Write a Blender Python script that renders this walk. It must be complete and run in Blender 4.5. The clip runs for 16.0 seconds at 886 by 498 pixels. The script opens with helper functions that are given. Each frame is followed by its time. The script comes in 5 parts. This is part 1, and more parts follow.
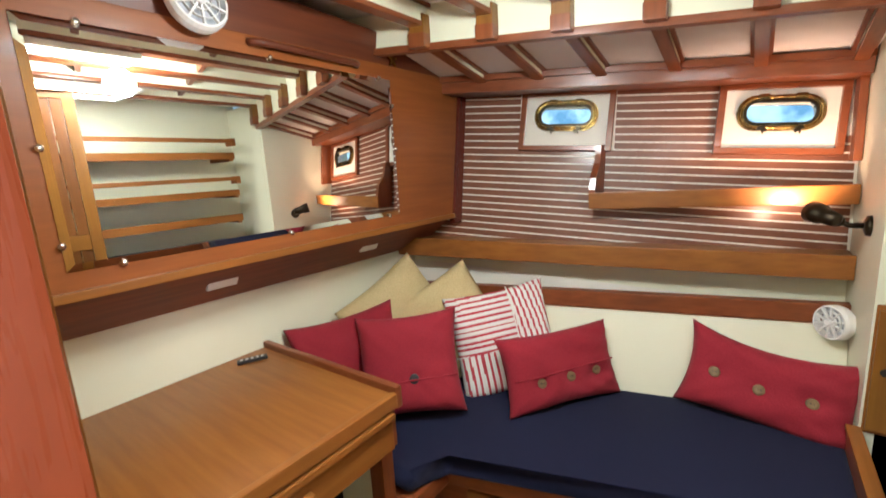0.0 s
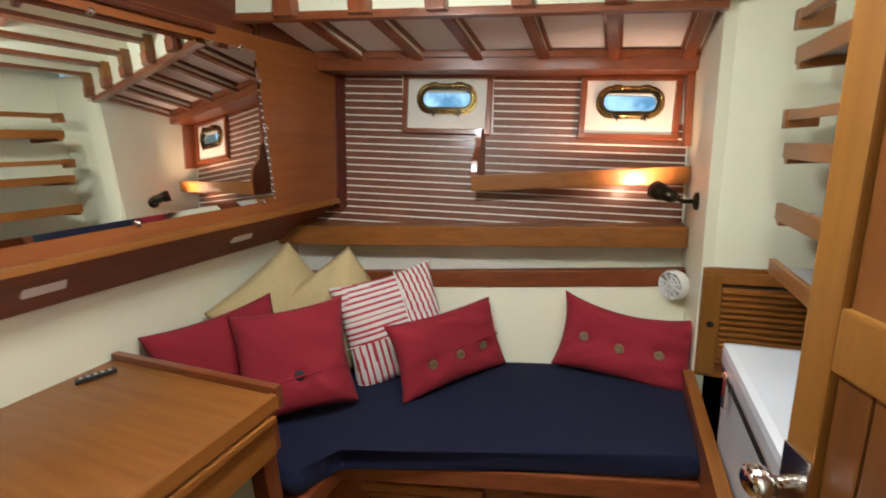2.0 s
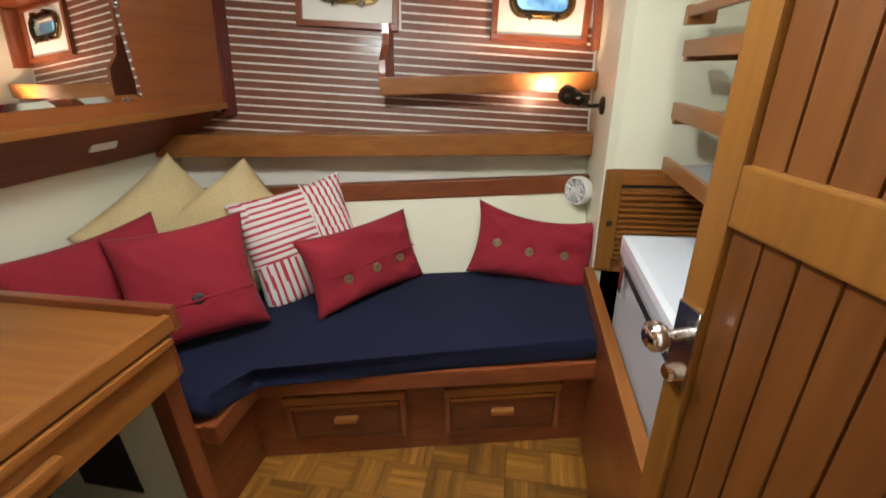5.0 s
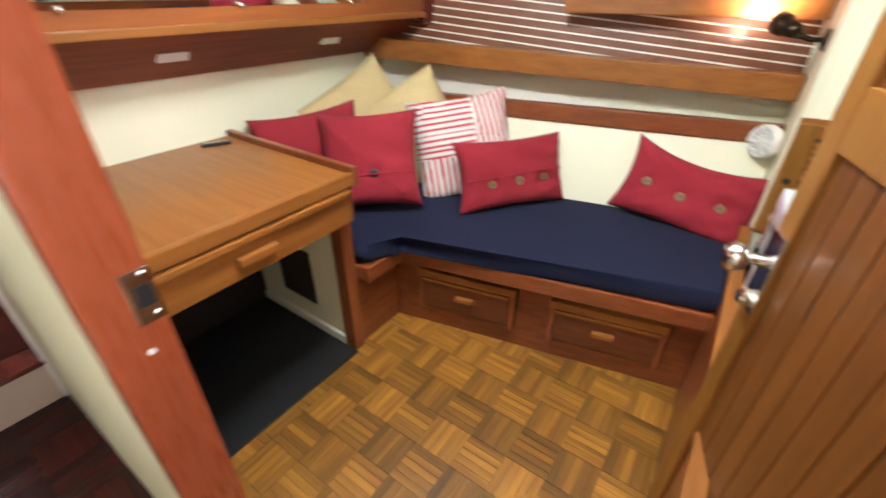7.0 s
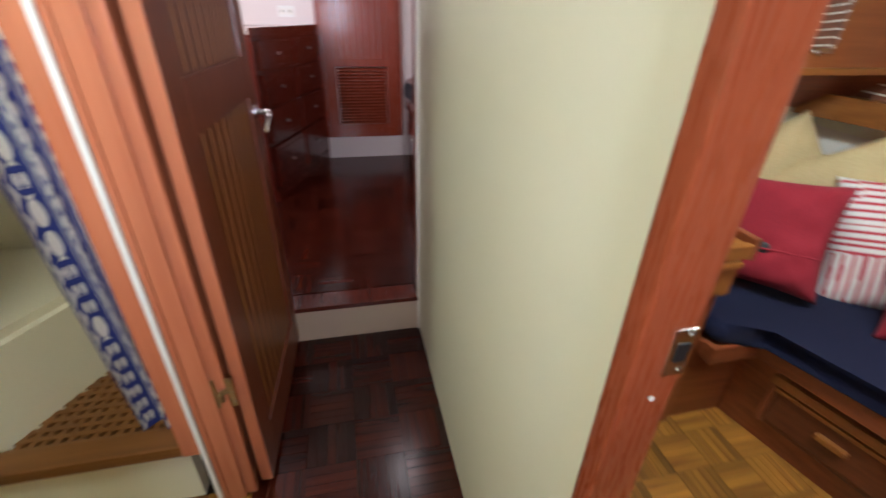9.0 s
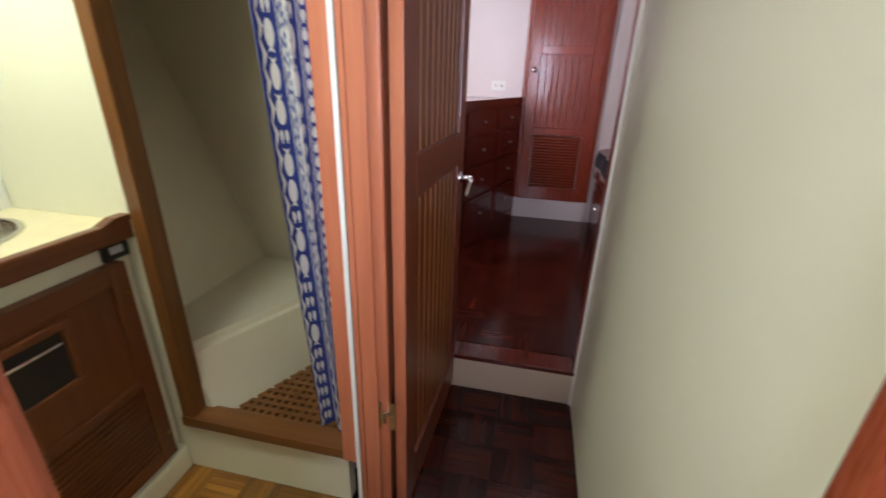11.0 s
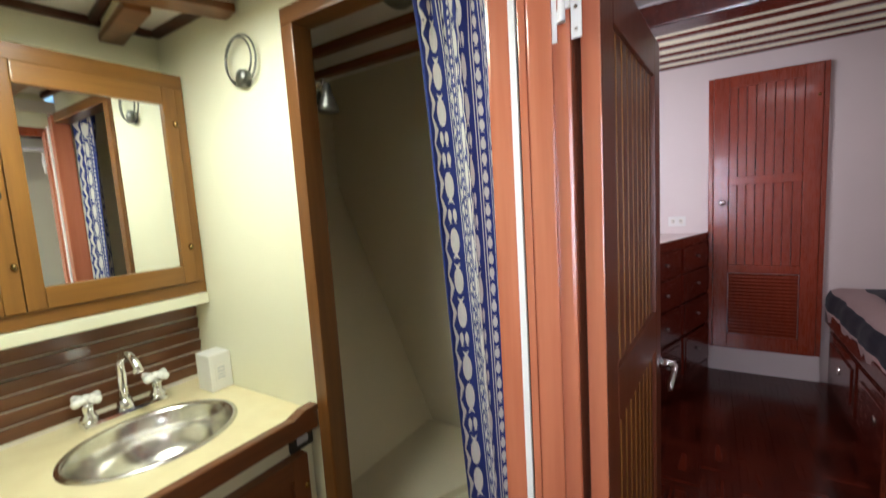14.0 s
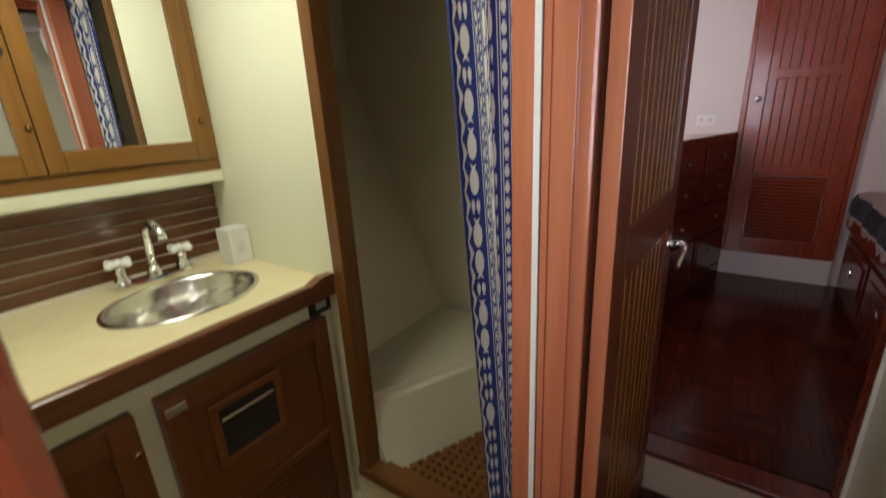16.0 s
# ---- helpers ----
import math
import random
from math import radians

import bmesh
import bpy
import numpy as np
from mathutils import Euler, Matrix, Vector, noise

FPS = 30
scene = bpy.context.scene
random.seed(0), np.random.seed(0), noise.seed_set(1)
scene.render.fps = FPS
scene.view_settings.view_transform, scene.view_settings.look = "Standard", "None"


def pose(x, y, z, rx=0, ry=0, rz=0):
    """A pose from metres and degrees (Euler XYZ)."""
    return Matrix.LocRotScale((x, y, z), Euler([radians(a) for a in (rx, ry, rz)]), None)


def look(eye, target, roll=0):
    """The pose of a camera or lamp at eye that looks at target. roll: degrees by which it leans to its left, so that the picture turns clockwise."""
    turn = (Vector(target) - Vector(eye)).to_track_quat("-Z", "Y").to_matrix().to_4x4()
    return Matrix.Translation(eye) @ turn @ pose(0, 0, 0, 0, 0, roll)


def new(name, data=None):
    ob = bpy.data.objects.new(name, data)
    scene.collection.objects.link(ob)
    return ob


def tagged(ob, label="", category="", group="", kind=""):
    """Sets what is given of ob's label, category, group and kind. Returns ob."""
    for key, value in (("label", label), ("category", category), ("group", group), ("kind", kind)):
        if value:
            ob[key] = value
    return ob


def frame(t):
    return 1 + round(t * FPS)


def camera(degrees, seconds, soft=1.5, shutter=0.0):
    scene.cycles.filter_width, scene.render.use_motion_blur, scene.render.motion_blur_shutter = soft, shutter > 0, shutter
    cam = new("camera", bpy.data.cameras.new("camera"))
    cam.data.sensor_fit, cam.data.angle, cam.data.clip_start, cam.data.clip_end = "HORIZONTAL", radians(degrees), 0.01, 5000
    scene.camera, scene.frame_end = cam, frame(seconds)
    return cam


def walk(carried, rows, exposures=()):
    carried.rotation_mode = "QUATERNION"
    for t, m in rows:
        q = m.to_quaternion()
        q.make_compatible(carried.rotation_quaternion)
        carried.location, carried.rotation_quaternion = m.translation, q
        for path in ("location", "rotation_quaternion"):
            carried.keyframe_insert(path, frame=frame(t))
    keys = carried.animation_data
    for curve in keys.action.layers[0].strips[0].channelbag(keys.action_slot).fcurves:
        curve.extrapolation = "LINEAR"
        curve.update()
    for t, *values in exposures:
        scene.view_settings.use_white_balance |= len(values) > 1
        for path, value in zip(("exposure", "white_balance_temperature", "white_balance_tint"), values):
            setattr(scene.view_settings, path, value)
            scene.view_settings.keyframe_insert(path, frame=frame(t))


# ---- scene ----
cam = camera(92.6, 16.0, shutter=0.8)
PATH = [
    (0, (0.222, -0.033, 1.316), (-0.962, 1.536, 0.946), -3.5),
    (0.5, (0.215, -0.025, 1.331), (-0.938, 1.581, 1.027), -3.1),
    (1, (0.224, -0.009, 1.324), (-0.795, 1.679, 0.993), -2.9),
    (1.5, (0.233, 0.003, 1.312), (-0.607, 1.775, 0.92), -3.1),
    (2, (0.236, 0.013, 1.301), (-0.52, 1.806, 0.84), -3.1),
    (2.5, (0.232, 0.029, 1.287), (-0.402, 1.845, 0.736), -2.8),
    (3, (0.226, 0.05, 1.27), (-0.252, 1.891, 0.654), -1.9),
    (3.2, (0.224, 0.06, 1.263), (-0.174, 1.917, 0.637), -2.4),
    (5.4, (0.219, 0.026, 1.221), (-0.13, 1.783, 0.331), -1.8),
    (5.5, (0.222, 0.016, 1.223), (-0.155, 1.752, 0.305), -1.2),
    (6, (0.34, 0.009, 1.185), (-0.27, 1.629, 0.183), -1.9),
    (6.5, (0.361, -0.049, 1.201), (-0.39, 1.446, 0.106), 0.5),
    (7, (0.362, -0.094, 1.199), (-0.61, 1.302, 0.148), 0.6),
    (7.5, (0.342, -0.141, 1.209), (-0.906, 1.054, 0.201), 1.2),
    (8, (0.283, -0.2, 1.218), (-1.152, 0.732, 0.182), 2.2),
    (8.5, (0.249, -0.282, 1.236), (-1.318, 0.459, 0.237), 1.9),
    (9, (0.225, -0.272, 1.229), (-1.477, 0.123, 0.257), 1.6),
    (9.2, (0.236, -0.277, 1.234), (-1.495, 0.012, 0.275), 2.2),
    (11.3, (0.263, -0.31, 1.291), (-1.518, -0.815, 0.535), 1.0),
    (11.5, (0.251, -0.331, 1.288), (-1.497, -0.935, 0.527), 0.5),
    (12, (0.218, -0.381, 1.299), (-1.458, -1.137, 0.511), -0.3),
    (12.5, (0.181, -0.412, 1.329), (-1.491, -1.267, 0.64), -2.8),
    (13, (0.144, -0.423, 1.372), (-1.518, -1.398, 0.838), -2.2),
    (13.5, (0.13, -0.42, 1.415), (-1.541, -1.455, 1.048), -2.4),
    (14, (0.127, -0.418, 1.452), (-1.55, -1.485, 1.233), -3.5),
    (14.5, (0.125, -0.41, 1.469), (-1.546, -1.504, 1.36), -3.8),
    (15, (0.13, -0.417, 1.435), (-1.502, -1.543, 1.176), -3.4),
    (15.5, (0.133, -0.415, 1.388), (-1.476, -1.524, 0.962), -3.3),
    (16, (0.143, -0.409, 1.344), (-1.417, -1.503, 0.737), -3.0),
]
EXPOSURE = [(0, 0.45, 6250, 10), (1, 0.10, 6250, 10), (2, 0.05, 6250, 10), (3, -0.03, 6250, 10), (5.5, 0.38, 6200, 10), (6.5, 0.80, 6100, 9), (7.5, 1.02, 6000, 9), (8.5, 0.60, 5800, 8),
            (9.2, 0.35, 5700, 8), (11.5, 0.20, 5600, 10), (12.5, 0.18, 5600, 10), (14, 0.0, 5700, 10), (15, -0.28, 5900, 10), (15.4, -0.34, 6000, 10), (16, -0.56, 6100, 10)]
walk(cam, [(t, look(e, g, r)) for t, e, g, r in PATH], EXPOSURE)

# ---------------------------------------------------------------- world and light
world = bpy.data.worlds.new("world")
scene.world = world
world.use_nodes = True
wn = world.node_tree.nodes
sky = wn.new("ShaderNodeTexSky")
sky.sky_type, sky.sun_disc, sky.sun_elevation, sky.sun_rotation = "NISHITA", False, radians(50), radians(200)
world.node_tree.links.new(sky.outputs[0], wn["Background"].inputs[0])
wn["Background"].inputs[1].default_value = 0.12
sun = new("sun", bpy.data.lights.new("sun", "SUN"))
sun.data.energy, sun.data.angle, sun.data.color = 2.5, radians(0.5), (1, 0.95, 0.88)
sun.matrix_world = pose(0, 0, 6, 40, 0, -20)


def area_lamp(name, x, y, z, sx, sy, watts, color, rx=0, ry=0, rz=0):
    lamp = new(name, bpy.data.lights.new(name, "AREA"))
    lamp.data.shape, lamp.data.size, lamp.data.size_y = "RECTANGLE", sx, sy
    lamp.data.energy, lamp.data.color = watts, color
    lamp.matrix_world = pose(x, y, z, rx, ry, rz)
    return lamp


# hatch and lamp light of cabin and head; added fills for cabin, stateroom, corridor
area_lamp("cabin_hatch_light", 0.46, 0.60, 1.765, 0.34, 0.46, 7.5, (0.95, 1.0, 0.96))
area_lamp("cabin_lamp_light", -0.22, 0.45, 1.765, 0.10, 0.34, 4.5, (0.95, 1.0, 0.95))
# bare point lamp without fixture, added to fill hull and ceiling with light
cabin_fill = new("cabin_fill_light", bpy.data.lights.new("cabin_fill_light", "POINT"))
cabin_fill.data.energy, cabin_fill.data.color, cabin_fill.data.shadow_soft_size = 19, (0.94, 1.0, 0.96), 0.05
cabin_fill.location = (-0.14, 0.61, 1.705)
area_lamp("head_hatch_light", -0.10, -1.30, 1.985, 0.34, 0.40, 11.5, (1.0, 1.0, 0.74))
# free-standing fill in the unseen part of the stateroom, no window behind it
area_lamp("stateroom_side_fill", -1.85, -1.42, 1.75, 0.8, 0.4, 22, (1.0, 0.89, 0.87), 84, 0, 58)
# overhead fill added below the beams; the ceiling here has no hatch
area_lamp("stateroom_top_fill", -2.0, 0.1, 2.2, 0.4, 0.4, 4.0, (1.0, 0.82, 0.78))
# unseen fill before the closed passage end, in place of daylight onto the post
passage_fill = area_lamp("passage_fill_light", 0.945, -0.33, 1.40, 0.9, 0.30, 7.5, (0.95, 0.92, 1.0), 0, 90, 14)
passage_fill.data.spread = radians(95)
spot = new("wall_spot_beam", bpy.data.lights.new("wall_spot_beam", "SPOT"))
spot.data.energy, spot.data.color, spot.data.spot_size, spot.data.spot_blend, spot.data.shadow_soft_size = 13, (1, 0.62, 0.42), radians(125), 0.9, 0.03
spot.matrix_world = look((0.345, 1.70, 1.10), (0.30, 1.95, 1.10))


# ---------------------------------------------------------------- materials
def mat(name, color, rough=0.5, metal=0.0, dark=None, scale=(1, 1, 1), size=8.0, detail=4.0, mix=0.5, bump=0.0, bsize=60.0,
        coat=0.0, per=0.0, spec=0.5, sheen=0.0, stain=0.0, kind="noise"):
    """A painted, wooden or woven surface: colour with grain at one size, stains at another, fine relief."""
    m = bpy.data.materials.new(name)
    m.use_nodes = True
    nt = m.node_tree
    n, l = nt.nodes, nt.links
    b = n["Principled BSDF"]
    b.inputs["Roughness"].default_value = rough
    b.inputs["Metallic"].default_value = metal
    b.inputs["Coat Weight"].default_value = coat
    b.inputs["Coat Roughness"].default_value = 0.12
    b.inputs["Specular IOR Level"].default_value = spec
    if sheen:
        b.inputs["Sheen Weight"].default_value = sheen
        b.inputs["Sheen Roughness"].default_value = 0.5
    tc = n.new("ShaderNodeTexCoord")
    mp = n.new("ShaderNodeMapping")
    mp.inputs["Scale"].default_value = scale
    l.new(tc.outputs["Object"], mp.inputs["Vector"])
    no = n.new("ShaderNodeTexNoise")
    no.inputs["Scale"].default_value, no.inputs["Detail"].default_value = size, detail
    l.new(mp.outputs[0], no.inputs["Vector"])
    fac = no.outputs["Fac"]
    if per:
        info = n.new("ShaderNodeObjectInfo")
        off = n.new("ShaderNodeVectorMath")
        off.operation = "SCALE"
        off.inputs[0].default_value = (7.3, 3.1, 5.7)
        l.new(info.outputs["Random"], off.inputs["Scale"])
        l.new(off.outputs[0], mp.inputs["Location"])
    ramp = n.new("ShaderNodeMix")
    ramp.data_type = "RGBA"
    d = dark or tuple(c * 0.75 for c in color)
    ramp.inputs["A"].default_value, ramp.inputs["B"].default_value = (*d, 1), (*color, 1)
    mr = n.new("ShaderNodeMapRange")
    mr.inputs["From Min"].default_value, mr.inputs["From Max"].default_value = 0.5 - mix / 2, 0.5 + mix / 2
    l.new(fac, mr.inputs["Value"])
    l.new(mr.outputs[0], ramp.inputs["Factor"])
    out = ramp.outputs["Result"]
    if stain or per:
        hs = n.new("ShaderNodeHueSaturation")
        big = n.new("ShaderNodeTexNoise")
        big.inputs["Scale"].default_value = 2.3
        l.new(tc.outputs["Object"], big.inputs["Vector"])
        ad = n.new("ShaderNodeMath")
        ad.operation = "MULTIPLY_ADD"
        l.new(big.outputs["Fac"], ad.inputs[0])
        ad.inputs[1].default_value, ad.inputs[2].default_value = stain * 2, 1 - stain
        val = ad.outputs[0]
        if per:
            pr = n.new("ShaderNodeMath")
            pr.operation = "MULTIPLY_ADD"
            info2 = n.new("ShaderNodeObjectInfo")
            geo = n.new("ShaderNodeNewGeometry")
            su = n.new("ShaderNodeMath")
            su.operation = "ADD"
            l.new(info2.outputs["Random"], su.inputs[0])
            l.new(geo.outputs["Random Per Island"], su.inputs[1])
            l.new(su.outputs[0], pr.inputs[0])
            pr.inputs[1].default_value = per
            l.new(val, pr.inputs[2])
            sb = n.new("ShaderNodeMath")
            sb.operation = "SUBTRACT"
            l.new(pr.outputs[0], sb.inputs[0])
            sb.inputs[1].default_value = per
            val = sb.outputs[0]
        l.new(val, hs.inputs["Value"])
        l.new(out, hs.inputs["Color"])
        out = hs.outputs[0]
    l.new(out, b.inputs["Base Color"])
    if bump:
        bn = n.new("ShaderNodeTexNoise")
        bn.inputs["Scale"].default_value = bsize
        l.new(mp.outputs[0], bn.inputs["Vector"])
        bp = n.new("ShaderNodeBump")
        bp.inputs["Strength"].default_value, bp.inputs["Distance"].default_value = bump, 0.004
        l.new(bn.outputs["Fac"], bp.inputs["Height"])
        l.new(bp.outputs[0], b.inputs["Normal"])
        rr = n.new("ShaderNodeMapRange")
        rr.inputs["To Min"].default_value, rr.inputs["To Max"].default_value = max(0, rough - 0.07), min(1, rough + 0.07)
        l.new(bn.outputs["Fac"], rr.inputs["Value"])
        l.new(rr.outputs[0], b.inputs["Roughness"])
    return m


def wood(name, color, dark, along="x", rough=0.33, coat=0.35, per=0.0, stain=0.12, bump=0.035):
    s = {"x": (0.6, 9, 9), "y": (9, 0.6, 9), "z": (9, 9, 0.6)}[along]
    return mat(name, color, rough, 0, dark, s, 5.0, 7.0, 0.55, bump, 30.0, coat, per, 0.4, stain=stain)


MAHX = wood("mahogany_x", (0.27, 0.078, 0.026), (0.15, 0.038, 0.013), "x")
MAHY = wood("mahogany_y", (0.27, 0.078, 0.026), (0.15, 0.038, 0.013), "y")
MAHZ = wood("mahogany_z", (0.27, 0.078, 0.026), (0.15, 0.038, 0.013), "z")
# red mahogany lightened to pink: daylight on post and door edge is in the colour
LITPOSTZ = wood("lit_post_mahogany_z", (0.52, 0.175, 0.090), (0.41, 0.122, 0.060), "z", 0.22, 0.9, bump=0.012)
REDZ = wood("red_mahogany_z", (0.30, 0.068, 0.025), (0.22, 0.044, 0.016), "z", 0.28, 0.5, bump=0.012)
VANZ = wood("washstand_mahogany_z", (0.17, 0.056, 0.016), (0.115, 0.035, 0.010), "z", 0.35, 0.3)
VANX = wood("washstand_mahogany_x", (0.17, 0.056, 0.016), (0.10, 0.030, 0.009), "x", 0.35, 0.3)
# shower teak with the shade on its near side mixed into the colour
TRIMZ = wood("shaded_teak_z", (0.20, 0.082, 0.020), (0.125, 0.046, 0.011), "z", 0.35, 0.3)
TRIMY = wood("shaded_teak_y", (0.20, 0.082, 0.020), (0.125, 0.046, 0.011), "y", 0.35, 0.3)
MAHD = wood("matt_mahogany_y", (0.24, 0.058, 0.020), (0.14, 0.030, 0.011), "y", 0.6, 0.0)
LOCKY = wood("locker_mahogany_y", (0.29, 0.088, 0.022), (0.20, 0.055, 0.014), "y", 0.36, 0.3)
DARKY = wood("dark_mahogany_y", (0.15, 0.036, 0.013), (0.09, 0.020, 0.008), "y", 0.4, 0.2)
REDX = wood("red_mahogany_x", (0.13, 0.021, 0.011), (0.07, 0.011, 0.006), "x", 0.25, 0.5)
DEEPZ = wood("deep_mahogany_z", (0.13, 0.020, 0.012), (0.07, 0.011, 0.007), "z", 0.25, 0.5)
TEAKX = wood("teak_x", (0.31, 0.116, 0.023), (0.20, 0.066, 0.012), "x", 0.40, 0.18)
TEAKY = wood("teak_y", (0.31, 0.116, 0.023), (0.20, 0.066, 0.012), "y", 0.40, 0.18)
TEAKZ = wood("teak_z", (0.26, 0.110, 0.017), (0.175, 0.066, 0.010), "z", 0.40, 0.15)
HONX = wood("honey_teak_x", (0.27, 0.125, 0.024), (0.17, 0.070, 0.012), "x", 0.35, 0.35)
HONY = wood("honey_teak_y", (0.27, 0.125, 0.024), (0.17, 0.070, 0.012), "y", 0.35, 0.35)
HONZ = wood("honey_teak_z", (0.27, 0.125, 0.024), (0.17, 0.070, 0.012), "z", 0.35, 0.35)
PLANKZ = wood("plank_teak_z", (0.170, 0.060, 0.012), (0.105, 0.034, 0.007), "z", 0.40, 0.15, 0.18)
PARQ = wood("parquet_oak", (0.37, 0.168, 0.023), (0.15, 0.053, 0.009), "x", 0.40, 0.2, 0.65)
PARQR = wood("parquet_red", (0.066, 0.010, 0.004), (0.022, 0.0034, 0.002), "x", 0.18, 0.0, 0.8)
DOORZ = wood("door_mahogany_z", (0.17, 0.046, 0.019), (0.13, 0.032, 0.013), "z", 0.34, 0.10, bump=0.01)
CLOSETZ = wood("closet_mahogany_z", (0.29, 0.048, 0.019), (0.20, 0.030, 0.012), "z", 0.28, 0.35, bump=0.012)
DRAWX = wood("drawer_mahogany_x", (0.16, 0.044, 0.015), (0.085, 0.021, 0.008), "x")
SPLASH = wood("splash_mahogany_x", (0.17, 0.066, 0.026), (0.10, 0.036, 0.015), "x")
BATT = wood("batten_mahogany", (0.22, 0.080, 0.040), (0.13, 0.043, 0.021), "x", 0.45, 0.12, 0.08)
CREAM = mat("cream_paint", (0.78, 0.765, 0.59), 0.45, 0, (0.75, 0.735, 0.56), size=3, bump=0.05, bsize=25, stain=0.03)
OFFW = mat("offwhite_paint", (0.78, 0.74, 0.66), 0.45, 0, (0.74, 0.70, 0.61), size=3, bump=0.05, bsize=25, stain=0.03)
PINKW = mat("pale_wall_paint", (0.74, 0.66, 0.64), 0.5, 0, (0.70, 0.62, 0.60), size=3, bump=0.05, bsize=25, stain=0.03)
PANEL = mat("ceiling_panel_white", (0.82, 0.79, 0.77), 0.5, 0, (0.78, 0.75, 0.73), size=5, stain=0.03, bump=0.04)
RISER = mat("beige_riser_paint", (0.58, 0.45, 0.34), 0.45, 0, (0.52, 0.39, 0.29), size=4, bump=0.05, bsize=25, stain=0.05)
FIBER = mat("shower_fibreglass", (0.78, 0.72, 0.58), 0.3, 0, (0.74, 0.68, 0.54), size=2, stain=0.04, coat=0.2)
COUNT = mat("cream_laminate", (0.78, 0.70, 0.44), 0.3, 0, (0.70, 0.60, 0.35), size=18, mix=0.7, coat=0.3, stain=0.03)
NAVY = mat("navy_canvas", (0.009, 0.011, 0.036), 0.9, 0, (0.006, 0.008, 0.026), size=260, bump=0.5, bsize=420, sheen=0.04, stain=0.2, spec=0.2)
REDF = mat("red_linen", (0.31, 0.022, 0.036), 0.85, 0, (0.24, 0.015, 0.026), size=240, bump=0.5, bsize=300, sheen=0.04, stain=0.1, spec=0.2)
TAN = mat("tan_burlap", (0.62, 0.50, 0.27), 0.9, 0, (0.50, 0.39, 0.19), size=190, bump=0.6, bsize=260, stain=0.08, spec=0.2)
CHROME = mat("chrome", (0.85, 0.85, 0.86), 0.08, 1.0, (0.8, 0.8, 0.82))
STEEL = mat("brushed_steel", (0.76, 0.75, 0.71), 0.20, 1.0, (0.66, 0.64, 0.60), size=40, bump=0.05, bsize=90)
PEWTER = mat("dull_pewter", (0.22, 0.22, 0.20), 0.38, 0.9, (0.15, 0.15, 0.14), size=40)
BRASS = mat("old_brass", (0.42, 0.29, 0.10), 0.22, 1.0, (0.13, 0.085, 0.035), size=28, mix=0.3)
BRONZE = mat("dark_bronze", (0.07, 0.055, 0.035), 0.3, 0.9, (0.04, 0.03, 0.02), size=30)
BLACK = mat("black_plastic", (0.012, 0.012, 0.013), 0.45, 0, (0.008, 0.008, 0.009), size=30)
# near-black that paints the shade inside openings, behind slats and in gaps
VOID = mat("unlit_gap_dark", (0.02, 0.014, 0.010), 0.8, 0, (0.012, 0.009, 0.007), size=6)
WPLAS = mat("white_plastic", (0.80, 0.79, 0.76), 0.35, 0, (0.75, 0.74, 0.71), size=12)
GREY = mat("grey_steel_paint", (0.50, 0.52, 0.56), 0.35, 0, (0.46, 0.48, 0.52), size=4, stain=0.05)
WTOP = mat("white_gloss_top", (0.58, 0.60, 0.64), 0.18, 0, (0.54, 0.56, 0.60), size=4, coat=0.4)
WHITEC = mat("white_cotton", (0.74, 0.72, 0.68), 0.85, 0, (0.66, 0.64, 0.60), size=200, bump=0.3, bsize=300)
REDST = mat("red_stripe_cotton", (0.50, 0.05, 0.07), 0.85, 0, (0.42, 0.04, 0.055), size=200, bump=0.3, bsize=300)
BLUEC = mat("blue_curtain_cotton", (0.018, 0.035, 0.23), 0.8, 0, (0.012, 0.024, 0.17), size=160, bump=0.3, bsize=300, sheen=0.1)
CERAM = mat("white_ceramic", (0.85, 0.84, 0.80), 0.12, 0, (0.82, 0.81, 0.77), size=6, coat=0.5)
BUTTON = mat("coconut_button", (0.22, 0.14, 0.06), 0.5, 0, (0.13, 0.08, 0.035), size=60)
MIRROR = mat("mirror_silver", (0.90, 0.91, 0.90), 0.01, 1.0, (0.90, 0.91, 0.90))


def glow(name, color, strength):
    m = bpy.data.materials.new(name)
    m.use_nodes = True
    b = m.node_tree.nodes["Principled BSDF"]
    b.inputs["Base Color"].default_value = (0.8, 0.8, 0.8, 1)
    b.inputs["Emission Color"].default_value = (*color, 1)
    b.inputs["Emission Strength"].default_value = strength
    return m


LAMPW = glow("lit_diffuser", (1, 0.95, 0.85), 6.0)
BULB = glow("lit_bulb", (1, 0.75, 0.5), 25.0)
GLASS = bpy.data.materials.new("window_glass")
GLASS.use_nodes = True
gb = GLASS.node_tree.nodes["Principled BSDF"]
gb.inputs["Base Color"].default_value, gb.inputs["Roughness"].default_value = (0.9, 0.96, 0.97, 1), 0.02
gb.inputs["Transmission Weight"].default_value, gb.inputs["IOR"].default_value = 1.0, 1.1


